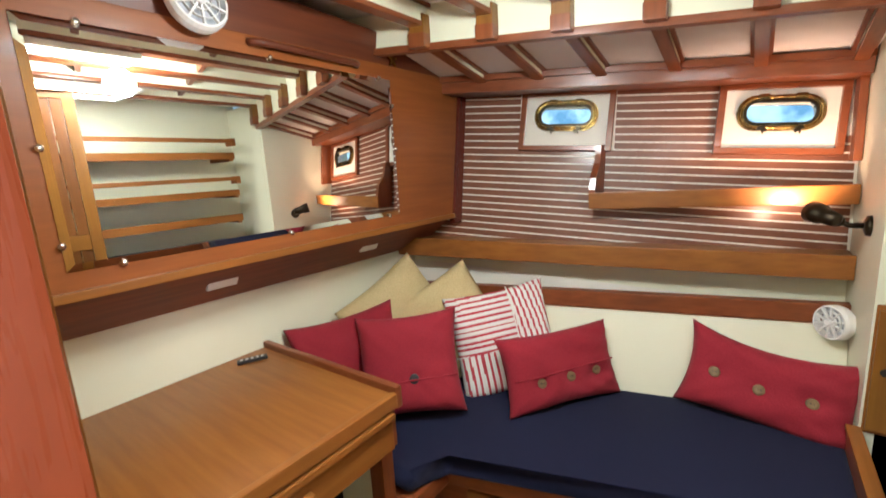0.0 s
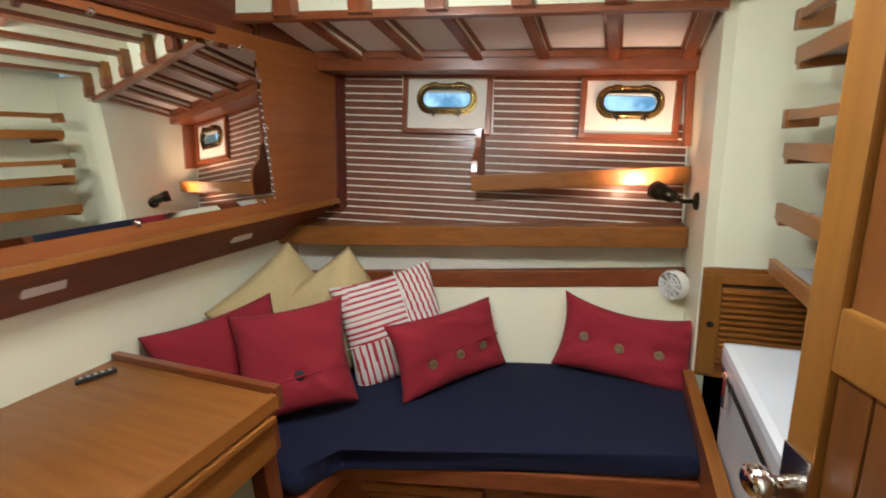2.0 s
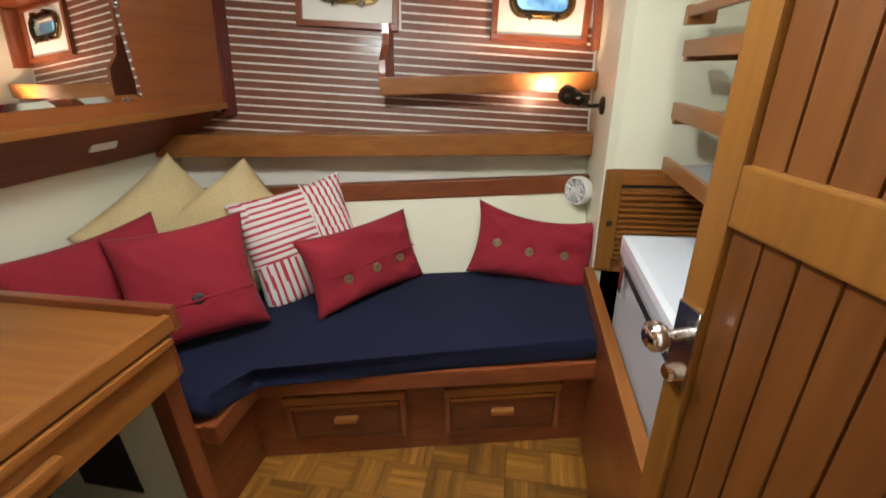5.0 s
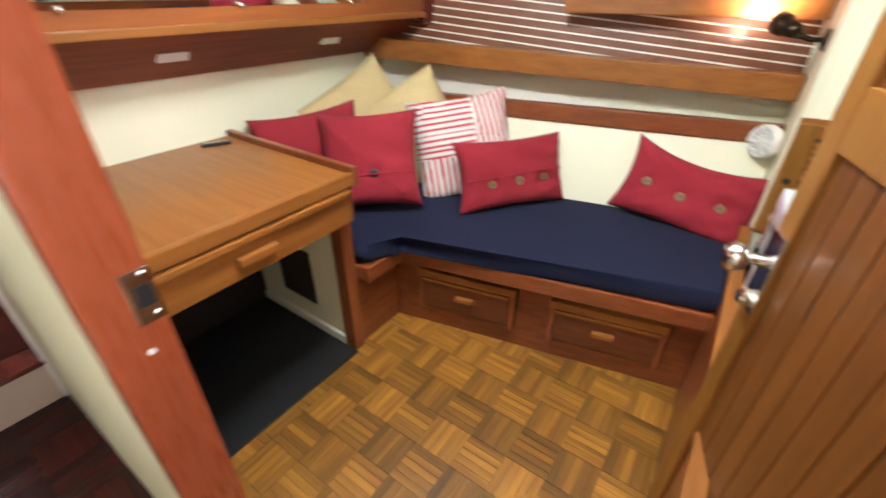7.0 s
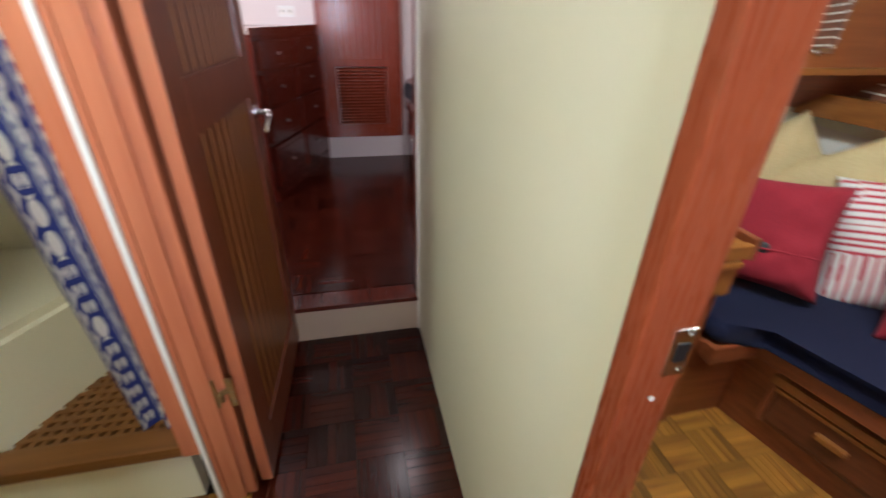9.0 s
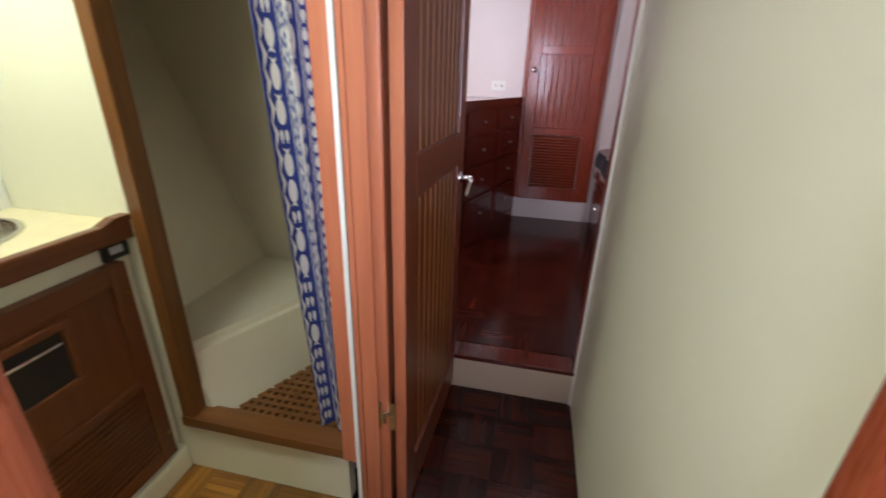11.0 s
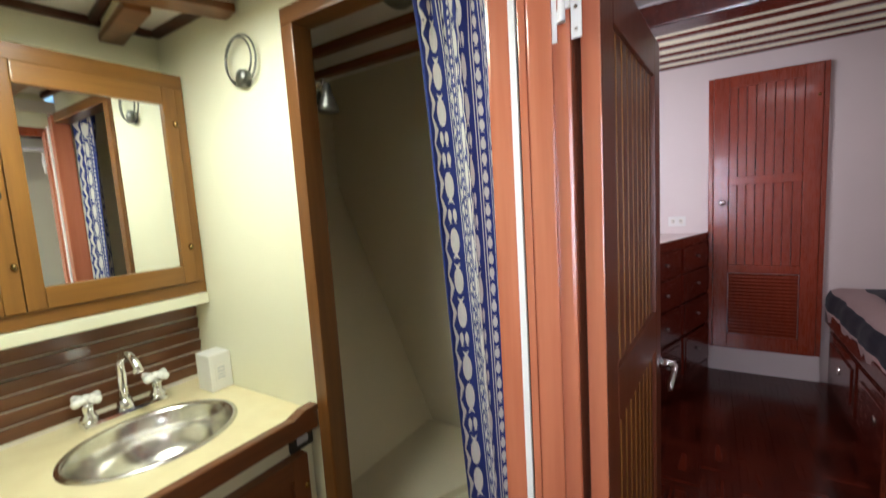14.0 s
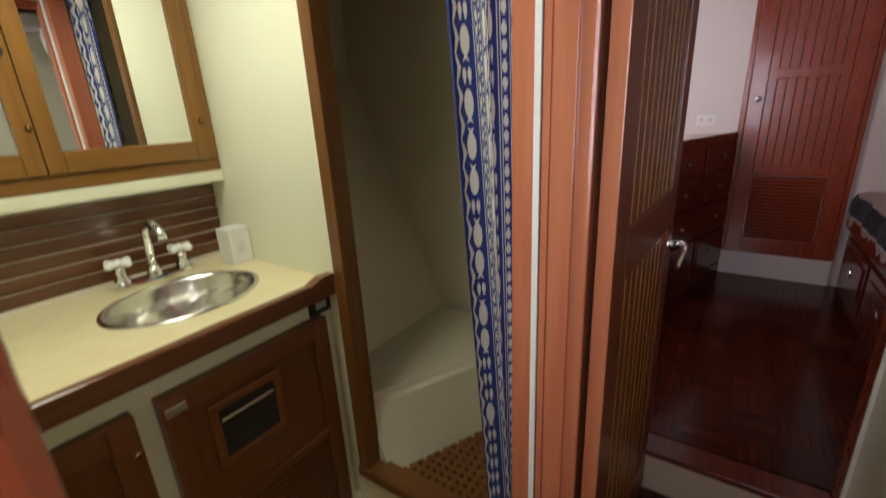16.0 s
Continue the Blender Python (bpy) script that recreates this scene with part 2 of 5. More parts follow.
def scenery(name):
    """Pale daylight outside the portholes: water, hulls and sky as soft uneven patches."""
    m = bpy.data.materials.new(name)
    m.use_nodes = True
    n, l = m.node_tree.nodes, m.node_tree.links
    b = n["Principled BSDF"]
    tc, no, cr = n.new("ShaderNodeTexCoord"), n.new("ShaderNodeTexNoise"), n.new("ShaderNodeValToRGB")
    no.inputs["Scale"].default_value, no.inputs["Detail"].default_value = 3.2, 6
    l.new(tc.outputs["Object"], no.inputs["Vector"])
    l.new(no.outputs["Fac"], cr.inputs["Fac"])
    e = cr.color_ramp.elements
    e[0].position, e[0].color = 0.40, (0.06, 0.20, 0.36, 1)
    e[1].position, e[1].color = 0.60, (0.50, 0.78, 0.95, 1)
    l.new(cr.outputs[0], b.inputs["Emission Color"])
    b.inputs["Base Color"].default_value = (0.1, 0.2, 0.3, 1)
    b.inputs["Emission Strength"].default_value = 1.0
    return m


OUTSIDE = scenery("harbour_daylight")


# ---------------------------------------------------------------- mesh helpers
def mesh_of(name, bm, material, smooth=False):
    me = bpy.data.meshes.new(name)
    bm.normal_update()
    bm.to_mesh(me)
    bm.free()
    me.materials.append(material)
    if smooth:
        for p in me.polygons:
            p.use_smooth = True
    return me


def part(name, bm, material, parent=None, label="", smooth=False):
    ob = new(name, mesh_of(name, bm, material, smooth))
    if parent is not None:
        ob.parent = parent
    if label:
        ob["label"] = label
    return ob


def setting(name, bm, material, label, category):
    return tagged(part(name, bm, material), label, category, kind="structure")


def thing(name, label, category, group="", at=(0, 0, 0)):
    ob = tagged(new(name), label, category, group)
    ob.location = at
    ob.empty_display_size = 0.05
    return ob


SL = 0.24   # the hull runs on y = y0 + SL * x


def add_hex(bm, pts, bevel=0.0):
    """A solid from eight corners: four below, four above, both counter-clockwise."""
    v = [bm.verts.new(p) for p in pts]
    faces = [bm.faces.new([v[i] for i in f]) for f in ((3, 2, 1, 0), (4, 5, 6, 7), (0, 1, 5, 4), (1, 2, 6, 5), (2, 3, 7, 6), (3, 0, 4, 7))]
    if bevel:
        edges = list({e for f in faces for e in f.edges})
        bmesh.ops.bevel(bm, geom=edges, offset=bevel, segments=2, affect="EDGES", profile=0.7)
    return bm


def box(x0, x1, y0, y1, z0, z1, bevel=0.0, bm=None):
    bm = bm or bmesh.new()
    return add_hex(bm, [(x0, y0, z0), (x1, y0, z0), (x1, y1, z0), (x0, y1, z0), (x0, y0, z1), (x1, y0, z1), (x1, y1, z1), (x0, y1, z1)], bevel)


def hbox(x0, x1, y0, y1, z0, z1, bevel=0.0, bm=None, drop=0.0, lean=0.0, taper=0.0):
    """A box along the hull: drop lowers z with x, lean pushes the top outwards."""
    bm = bm or bmesh.new()
    c = []
    for z, o in ((z0, 0.0), (z1, lean)):
        for x, y in ((x0, y0), (x1, y0), (x1, y1), (x0, y1)):
            c.append((x, y + o + SL * x, z - drop * x))
    return add_hex(bm, c, bevel)


def cyl(p, q, r, r2=None, n=16, bm=None, caps=True):
    """A round bar or cone from p to q."""
    bm = bm or bmesh.new()
    p, q = Vector(p), Vector(q)
    d = (q - p)
    m = Matrix.Translation((p + q) / 2) @ d.to_track_quat("Z", "Y").to_matrix().to_4x4()
    bmesh.ops.create_cone(bm, cap_ends=caps, segments=n, radius1=r, radius2=r if r2 is None else r2, depth=d.length, matrix=m)
    return bm


def ball(c, r, bm=None, sx=1, sy=1, sz=1, n=14):
    bm = bm or bmesh.new()
    bmesh.ops.create_uvsphere(bm, u_segments=n, v_segments=n // 2 + 2, radius=r, matrix=Matrix.Translation(c) @ Matrix.Diagonal((sx, sy, sz, 1)))
    return bm


def tube(points, r, n=10, bm=None, closed=False):
    """A bent round bar through the points."""
    bm = bm or bmesh.new()
    P = [Vector(p) for p in points]
    rings = []
    up = Vector((0.13, 0.21, 0.97)).normalized()
    k = len(P)
    for i, p in enumerate(P):
        a, b = (P[(i - 1) % k], P[(i + 1) % k]) if closed else (P[max(i - 1, 0)], P[min(i + 1, k - 1)])
        t = (b - a).normalized()
        s = t.cross(up).normalized() if abs(t.dot(up)) < 0.98 else t.cross(Vector((1, 0, 0))).normalized()
        w = s.cross(t).normalized()
        rings.append([bm.verts.new(p + r * (math.cos(2 * math.pi * j / n) * s + math.sin(2 * math.pi * j / n) * w)) for j in range(n)])
    for i in range(k if closed else k - 1):
        A, B = rings[i], rings[(i + 1) % k]
        for j in range(n):
            bm.faces.new((A[j], A[(j + 1) % n], B[(j + 1) % n], B[j]))
    if not closed:
        bm.faces.new(rings[0][::-1])
        bm.faces.new(rings[-1])
    return bm


def lathe(profile, n=28, bm=None, m=None, ex=1.0, ey=1.0, lid=True):
    """Turns (radius, height) pairs round the z axis."""
    bm = bm or bmesh.new()
    rings = [[bm.verts.new((r * ex * math.cos(2 * math.pi * j / n), r * ey * math.sin(2 * math.pi * j / n), z)) for j in range(n)] for r, z in profile]
    for A, B in zip(rings, rings[1:]):
        for j in range(n):
            bm.faces.new((A[j], A[(j + 1) % n], B[(j + 1) % n], B[j]))
    if lid and profile[0][0] > 0:
        bm.faces.new(rings[0][::-1])
    if profile[-1][0] > 0:
        bm.faces.new(rings[-1])
    bmesh.ops.remove_doubles(bm, verts=bm.verts, dist=1e-5)
    if m is not None:
        bmesh.ops.transform(bm, matrix=m, verts=bm.verts)
    return bm


def moved(bm, m):
    bmesh.ops.transform(bm, matrix=m, verts=bm.verts)
    return bm


def rounded(w, h, r, n=5):
    pts = []
    for cx, cy, a0 in ((w / 2 - r, h / 2 - r, 0), (-w / 2 + r, h / 2 - r, 90), (-w / 2 + r, -h / 2 + r, 180), (w / 2 - r, -h / 2 + r, 270)):
        for i in range(n + 1):
            a = radians(a0 + 90 * i / n)
            pts.append((cx + r * math.cos(a), cy + r * math.sin(a)))
    return pts


def slab(outline, z0, z1, bm=None):
    """A flat plate of any outline, between two heights."""
    bm = bm or bmesh.new()
    lo, hi = [bm.verts.new((x, y, z0)) for x, y in outline], [bm.verts.new((x, y, z1)) for x, y in outline]
    bm.faces.new(lo[::-1])
    bm.faces.new(hi)
    for i in range(len(lo)):
        j = (i + 1) % len(lo)
        bm.faces.new((lo[i], lo[j], hi[j], hi[i]))
    return bm


def ring_plate(outer, inner, z0, z1, bm=None):
    bm = bm or bmesh.new()
    k = len(outer)
    V = [[bm.verts.new((x, y, z)) for x, y in o] for o in (outer, inner) for z in (z0, z1)]
    ol, oh, il, ih = V
    for i in range(k):
        j = (i + 1) % k
        for f in ((ol[i], ol[j], oh[j], oh[i]), (il[j], il[i], ih[i], ih[j]), (oh[i], oh[j], ih[j], ih[i]), (ol[j], ol[i], il[i], il[j])):
            bm.faces.new(f)
    return bm


# ---------------------------------------------------------------- shell: floors, walls, ceilings
cabin_floor = setting("floor", box(-1.3, 1.0, -0.62, 1.9, -0.06, -0.008), VOID, "worn oak parquet floor of the cabin and passage", "floor")
stateroom_floor = setting("floor_stateroom", box(-3.4, -1.262, -1.6, 1.9, 0.08, 0.160), VOID, "glossy red mahogany parquet floor in the stateroom", "floor")
head_floor = setting("floor_head", box(-0.66, 0.7, -2.0, -0.62, -0.06, -0.008), VOID, "oak parquet floor of the washroom", "floor")
setting("step_riser", box(-1.262, -1.245, -0.62, -0.02, -0.01, 0.150, 0.003), RISER, "cream painted riser below the stateroom sill", "step")
setting("threshold", box(-1.34, -1.235, -0.60, -0.035, 0.151, 0.172, 0.006), REDX, "red varnished mahogany sill on the step", "sill")

# cabin
setting("wall_bulkhead", box(-1.25, -1.17, -0.005, 1.75, 0, 2.0), CREAM, "cream painted bulkhead behind the desk", "wall")
# added panel, seen only in reflection: keeps the cream wall from glaring there
setting("mirror_dimming_panel", box(-0.935, -0.027, -0.0035, 0.008, 0.75, 1.80, 0.002), TEAKZ, "teak panel added to darken the doorway wall in the mirror", "wall panel")
setting("wall_doorway", box(-1.25, -0.02, -0.03, -0.004, 0, 2.0), CREAM, "cream painted wall between passage and cabin", "wall")
setting("wall_over_door", box(-0.03, 0.66, -0.03, 0.02, 1.83, 2.0), CREAM, "cream painted wall above the cabin doorway", "wall")
setting("wall_hinge_side", box(0.655, 1.0, -0.03, 0.02, 0, 2.0), CREAM, "cream painted wall beside the door hinges", "wall")
setting("wall_shelves", box(0.90, 0.96, 0.02, 1.60, 0, 2.0), CREAM, "cream painted wall behind the open shelves", "wall")
pw = hbox(0.494, 0.53, 1.425, 2.12, 0.30, 1.78)
setting("wall_partition", pw, CREAM, "cream painted partition beside the settee", "wall")
setting("wall_return", box(0.53, 0.90, 1.55, 1.60, 0.885, 1.80), CREAM, "cream painted return wall at the end of the shelves", "wall")
HL = 0.154   # the hull leans out as it rises


def hull_block(x0, x1, z0, z1):
    c = []
    for z in (z0, z1):
        for x, o in ((x0, 0.0), (x1, 0.0), (x1, 0.045), (x0, 0.045)):
            zz = z if z in (0.3, 1.9) else z - 0.09 * x
            c.append((x, 1.8700 + HL * (zz + 0.09 * x - 0.9) + o + SL * x, zz))
    return add_hex(bmesh.new(), c)


hull_wall = setting("wall_hull", hull_block(-1.25, -0.595, 0.3, 1.9), OFFW, "white painted hull lining behind the battens", "wall")
for q in ((-0.355, 0.15, 0.3, 1.9), (0.39, 0.60, 0.3, 1.9), (-0.595, -0.355, 0.3, 1.398), (-0.595, -0.355, 1.498, 1.9), (0.15, 0.39, 0.3, 1.398), (0.15, 0.39, 1.498, 1.9)):
    part("panel", hull_block(*q), OFFW, hull_wall)
bm = bmesh.new()
box(-1.25, 1.0, -0.03, 2.3, 1.96, 2.0, 0, bm)
setting("ceiling", bm, PANEL, "white ceiling panels under the coach roof", "ceiling")

# passage and beyond
setting("wall_passage_end", box(0.96, 1.02, -0.7, 0.0, 0, 2.05), CREAM, "cream painted wall at the end of the passage", "wall")
setting("wall_passage_head", box(0.1595, 1.0, -0.645, -0.574, 0, 2.05), OFFW, "white painted wall beside the washroom door", "wall")
setting("wall_over_head_door", box(-0.62, 0.18, -0.645, -0.595, 1.86, 2.15), CREAM, "cream painted wall above the washroom door", "wall")
setting("wall_shower_side", box(-1.262, -0.685, -0.68, -0.63, 0, 2.15), PINKW, "painted wall behind the open washroom door", "wall")
setting("ceiling_passage", box(-1.3, 1.0, -0.66, -0.02, 1.97, 2.02), PANEL, "white ceiling of the passage", "ceiling")

# washroom
bm = bmesh.new()
box(-0.66, -0.62, -2.0, -1.285, 0, 2.15, 0, bm)
box(-0.66, -0.62, -1.285, -0.756, 0, 0.205, 0, bm)
box(-0.66, -0.62, -1.285, -0.756, 1.945, 2.15, 0, bm)
setting("wall_shower_front", bm, CREAM, "cream painted wall with the shower opening", "wall")
setting("wall_head_hull", box(-0.62, 0.7, -2.02, -1.95, 0, 2.15), CREAM, "cream painted hull side of the washroom", "wall")
setting("wall_head_end", box(0.64, 0.7, -1.95, -0.645, 0, 2.15), CREAM, "cream painted end wall of the washroom", "wall")
setting("ceiling_head", add_hex(bmesh.new(), [(x, y, z - 0.05 * (x + 0.62)) for z in (2.053, 2.12) for x, y in ((-0.66, -2.02), (0.7, -2.02), (0.7, -0.645), (-0.66, -0.645))]), PANEL, "white panelled washroom ceiling", "ceiling")

# shower stall
setting("ceiling_shower", box(-1.5, -0.662, -2.02, -0.645, 2.075, 2.13), PANEL, "white panelled ceiling of the shower stall", "ceiling")
setting("wall_shower_back", box(-1.46, -1.42, -2.0, -0.68, 0, 2.08), FIBER, "moulded cream fibreglass back of the shower stall", "wall")
setting("wall_shower_hull", add_hex(bmesh.new(), [(-1.42, -2.06, 0.40), (-0.66, -2.06, 0.40), (-0.66, -1.50, 0.40), (-1.42, -1.50, 0.40), (-1.42, -2.06, 1.56), (-0.66, -2.06, 1.56), (-0.66, -2.0, 1.56), (-1.42, -2.0, 1.56)]),
        FIBER, "sloping cream fibreglass hull side of the shower", "wall")
setting("wall_shower_top", box(-1.42, -0.66, -2.06, -2.0, 1.56, 2.08), FIBER, "cream fibreglass wall above the slope", "wall")
setting("wall_shower_near", box(-1.42, -0.66, -0.70, -0.68, 0, 2.08), FIBER, "cream fibreglass side of the shower stall", "wall")
bm = bmesh.new()
seat_foot = [(-0.662, -1.203), (-0.662, -1.7), (-1.42, -1.7), (-1.42, -0.835)]
seat_brim = [(-0.662, -1.322), (-0.662, -1.7), (-1.42, -1.7), (-1.42, -0.955)]
lo, hi = [bm.verts.new((x, y, 0.1)) for x, y in seat_foot], [bm.verts.new((x, y, 0.452)) for x, y in seat_brim]
sf = [bm.faces.new(hi[::-1])] + [bm.faces.new((lo[i], hi[i], hi[(i + 1) % 4], lo[(i + 1) % 4])) for i in range(4)]
bmesh.ops.bevel(bm, geom=[e for e in sf[0].edges], offset=0.025, segments=4, affect="EDGES")
setting("shower_seat", bm, FIBER, "moulded cream fibreglass seat in the shower", "shower seat")

# stateroom
setting("wall_stateroom_end", box(-3.42, -3.33, -1.6, 1.7, 0.1, 2.4), PINKW, "pale painted end wall of the stateroom", "wall")
setting("wall_stateroom_side", box(-3.33, -1.46, -1.65, -1.6, 0.1, 2.4), PINKW, "pale painted side wall of the stateroom", "wall")
setting("wall_stateroom_hull", box(-3.33, -1.3, 1.6, 1.65, 0.1, 2.4), PINKW, "pale painted hull side of the stateroom", "wall")
bm = bmesh.new()
box(-1.33, -1.262, 0.035, 1.65, 0.1, 2.4, 0, bm)
box(-1.33, -1.262, -0.64, 0.035, 1.93, 2.4, 0, bm)
setting("wall_stateroom_door", bm, PINKW, "pale painted wall round the stateroom doorway", "wall")
setting("ceiling_stateroom", box(-3.4, -1.26, -1.65, 1.65, 2.33, 2.4), PANEL, "pale stateroom ceiling above the beams", "ceiling")


# ---------------------------------------------------------------- door frames
def frame_piece(name, bm, m, label):
    return setting(name, bm, m, label, "door frame")


jamb = frame_piece("door_frame_cabin", box(-0.026, 0.0, -0.052, 0.003, 0, 1.86, 0.004), REDZ, "red varnished mahogany door jamb with a strike plate")
sp = part("strike_plate", box(-0.002, 0.002, -0.020, 0.002, 0.953, 1.005, 0.001), STEEL, jamb, "worn steel strike plate")
part("latch_hole", box(0.0015, 0.003, -0.014, -0.002, 0.970, 0.990), BLACK, sp)
for z in (0.959, 0.999):
    part("screw", cyl((0.001, -0.003, z), (0.0035, -0.003, z), 0.003, n=8), CHROME, sp)
part("plug", cyl((-0.001, -0.02, 0.925), (0.0015, -0.02, 0.925), 0.003, n=10), WPLAS, jamb)
frame_piece("door_frame_cabin_hinge", box(0.64, 0.68, -0.052, 0.038, 0, 1.86, 0.006), REDZ, "red varnished mahogany hinge jamb")
frame_piece("door_frame_cabin_head", box(0.0, 0.64, -0.052, 0.038, 1.82, 1.86, 0.006), REDZ, "red varnished mahogany door head")

# washroom post and jambs
post = frame_piece("door_frame_head", box(-0.685, -0.600, -0.690, -0.612, 0, 1.9, 0.006), LITPOSTZ, "red varnished mahogany post with grooves and a hinge")
part("stop", box(-0.600, -0.590, -0.682, -0.640, 0, 1.88, 0.003), LITPOSTZ, post)
part("seal_strip", box(-0.601, -0.594, -0.716, -0.704, 0, 1.9), WPLAS, post, "thin white sealing strip")
part("casing", box(-0.665, -0.598, -0.761, -0.716, 0.2, 1.942, 0.006), LITPOSTZ, post)
part("groove_batten", box(-0.600, -0.594, -0.700, -0.686, 0, 1.9, 0.002), LITPOSTZ, post)
ljamb = frame_piece("door_frame_head_near", box(0.126, 0.160, -0.652, -0.570, 0, 1.9, 0.008), REDZ, "red varnished mahogany jamb of the washroom door")
part("catch", box(0.1225, 0.1265, -0.60, -0.58, 0.90, 0.955, 0.001), STEEL, ljamb, "small steel catch plate")
frame_piece("door_frame_head_top", box(-0.61, 0.126, -0.655, -0.585, 1.86, 1.90, 0.006), REDZ, "red varnished mahogany washroom door head")

# stateroom doorway
frame_piece("door_frame_stateroom", box(-1.345, -1.245, -0.034, 0.034, 0.172, 1.95, 0.006), REDZ, "red varnished mahogany stateroom door jamb")
frame_piece("door_frame_stateroom_edge", box(-1.244, -1.236, -0.040, -0.022, 0.0, 1.95, 0.002), OFFW, "thin pale edging beside the stateroom jamb")
frame_piece("door_frame_stateroom_far", box(-1.345, -1.25, -0.63, -0.60, 0.172, 1.95, 0.006), REDZ, "red varnished mahogany stateroom door jamb")
frame_piece("door_frame_stateroom_top", box(-1.345, -1.25, -0.60, -0.034, 1.90, 1.96, 0.006), REDX, "red varnished mahogany stateroom door head")


# ---------------------------------------------------------------- doors
def plank_door(name, label, w, h, m_rail, m_plank, rails, nplank, m, kind_group="", thick=0.032, sw=0.085):
    """A framed and planked door in the plane y = 0, hinge at x = 0; rails: (z0, z1) of the cross rails."""
    d = tagged(thing(name, label, "door", kind_group), "")
    d.matrix_world = m
    t = thick / 2
    for x0, x1 in ((0, sw), (w - sw, w)):
        part("stile", box(x0, x1, -t, t, 0, h, 0.004), m_rail, d)
    for z0, z1 in rails:
        part("rail", box(sw, w - sw, -t, t, z0, z1, 0.004), m_rail, d)
    step = (w - 2 * sw) / nplank
    for (a, b), (c, e) in zip(rails, rails[1:]):
        for i in range(nplank):
            x = sw + i * step
            part("plank", box(x + 0.0015, x + step - 0.0015, -t + 0.009, t - 0.009, b - 0.006, c + 0.006, 0.003), m_plank, d)
    return d


def door_knob(d, x, z, side, t=0.016):
    """A round chrome knob with its rosette and plate on one face."""
    pl = part("lock_plate", box(x - 0.022, x + 0.022, min(side * t, side * (t + 0.004)), max(side * t, side * (t + 0.004)), z - 0.085, z + 0.045, 0.0015), STEEL, d, "polished steel lock plate")
    kn = part("knob", lathe([(0.010, 0.0), (0.008, 0.018), (0.010, 0.026), (0.018, 0.030), (0.022, 0.040), (0.021, 0.049), (0.014, 0.055), (0, 0.057)],
              m=Matrix.Translation((x, side * (t + 0.003), z)) @ Matrix.Rotation(radians(-90 * side), 4, "X")), CHROME, d, "round chrome door knob", True)
    part("cylinder", lathe([(0.014, 0), (0.014, 0.012), (0.010, 0.016), (0, 0.016)], 16, m=Matrix.Translation((x, side * (t + 0.003), z - 0.065)) @ Matrix.Rotation(radians(-90 * side), 4, "X")), CHROME, d)
    return kn


hx, hy, ex, ey = 0.636, 0.045, 0.464, 0.616
leafw = math.hypot(ex - hx, ey - hy)
cd = plank_door("door_1", "open honey-coloured planked teak door with a chrome knob", leafw, 1.79, TEAKZ, PLANKZ,
                ((0, 0.10), (1.026, 1.100), (1.72, 1.79)), 11, pose(hx, hy, 0.012, 0, 0, math.degrees(math.atan2(ey - hy, ex - hx))), sw=0.046)
cd["kind"] = "structure"
door_knob(cd, leafw - 0.024, 0.858, 1)
door_knob(cd, leafw - 0.024, 0.858, -1)

hd = plank_door("door_2", "open dark red mahogany planked washroom door with lever handle", 0.63, 1.83, DOORZ, DOORZ,
                ((0, 0.14), (0.98, 1.09), (1.73, 1.83)), 9, pose(-0.625, -0.585, 0.02, 0, 0, 177.5))
hd["kind"] = "structure"
for z0, z1 in ((0.145, 0.975), (1.095, 1.725)):
    for i in range(1, 9):
        x = 0.085 + i * 0.46 / 9
        for s in (-1, 1):
            part("inlay", box(x - 0.0016, x + 0.0016, s * 0.0075 - 0.0015, s * 0.0075 + 0.0015, z0, z1), TEAKZ, hd)
part("edge_lipping", box(-0.006, 0.0, -0.016, 0.016, 0.0, 1.83, 0.002), LITPOSTZ, hd)
lv = part("lever_handle", cyl((0.585, -0.016, 0.93), (0.585, -0.06, 0.93), 0.009), CHROME, hd, "chrome lever handle", True)
part("lever", tube([(0.585, -0.055, 0.93), (0.56, -0.062, 0.932), (0.53, -0.062, 0.925), (0.505, -0.058, 0.905), (0.50, -0.056, 0.885)], 0.0075), CHROME, lv, smooth=True)
part("rose", lathe([(0.022, 0), (0.022, 0.004), (0.012, 0.008), (0, 0.008)], 18, m=Matrix.Translation((0.585, -0.016, 0.93)) @ Matrix.Rotation(radians(90), 4, "X")), CHROME, lv)


def hinge(x, y, z, metal, label):
    """A lift-off hinge: two narrow leaves, a link and a knuckle."""
    h = thing("hinge", label, "hinge", "door hinges", (x, y, z))
    for a0, a1 in ((-0.046, -0.026), (-0.003, 0.014)):
        lf = part("leaf", box(0.0, 0.003, a0, a1, -0.047, 0.047, 0.001), metal, h)
        for b in (-0.034, 0.0, 0.034):
            part("screw", cyl((0.003, (a0 + a1) / 2, b), (0.0042, (a0 + a1) / 2, b), 0.0032, n=8), STEEL, lf)
    part("link", box(0.002, 0.008, -0.026, -0.018, -0.020, 0.0, 0.001), metal, h)
    part("link", box(0.002, 0.008, -0.013, -0.003, 0.0, 0.018, 0.001), metal, h)
    part("knuckle", cyl((0.008, -0.016, -0.020), (0.008, -0.016, 0.018), 0.006, n=12), metal, h)
    return h


hinge(-0.597, -0.606, 1.747, WPLAS, "white painted lift-off hinge on the washroom door post")
hinge(-0.597, -0.606, 0.41, STEEL, "dull steel lift-off hinge low on the washroom door post")

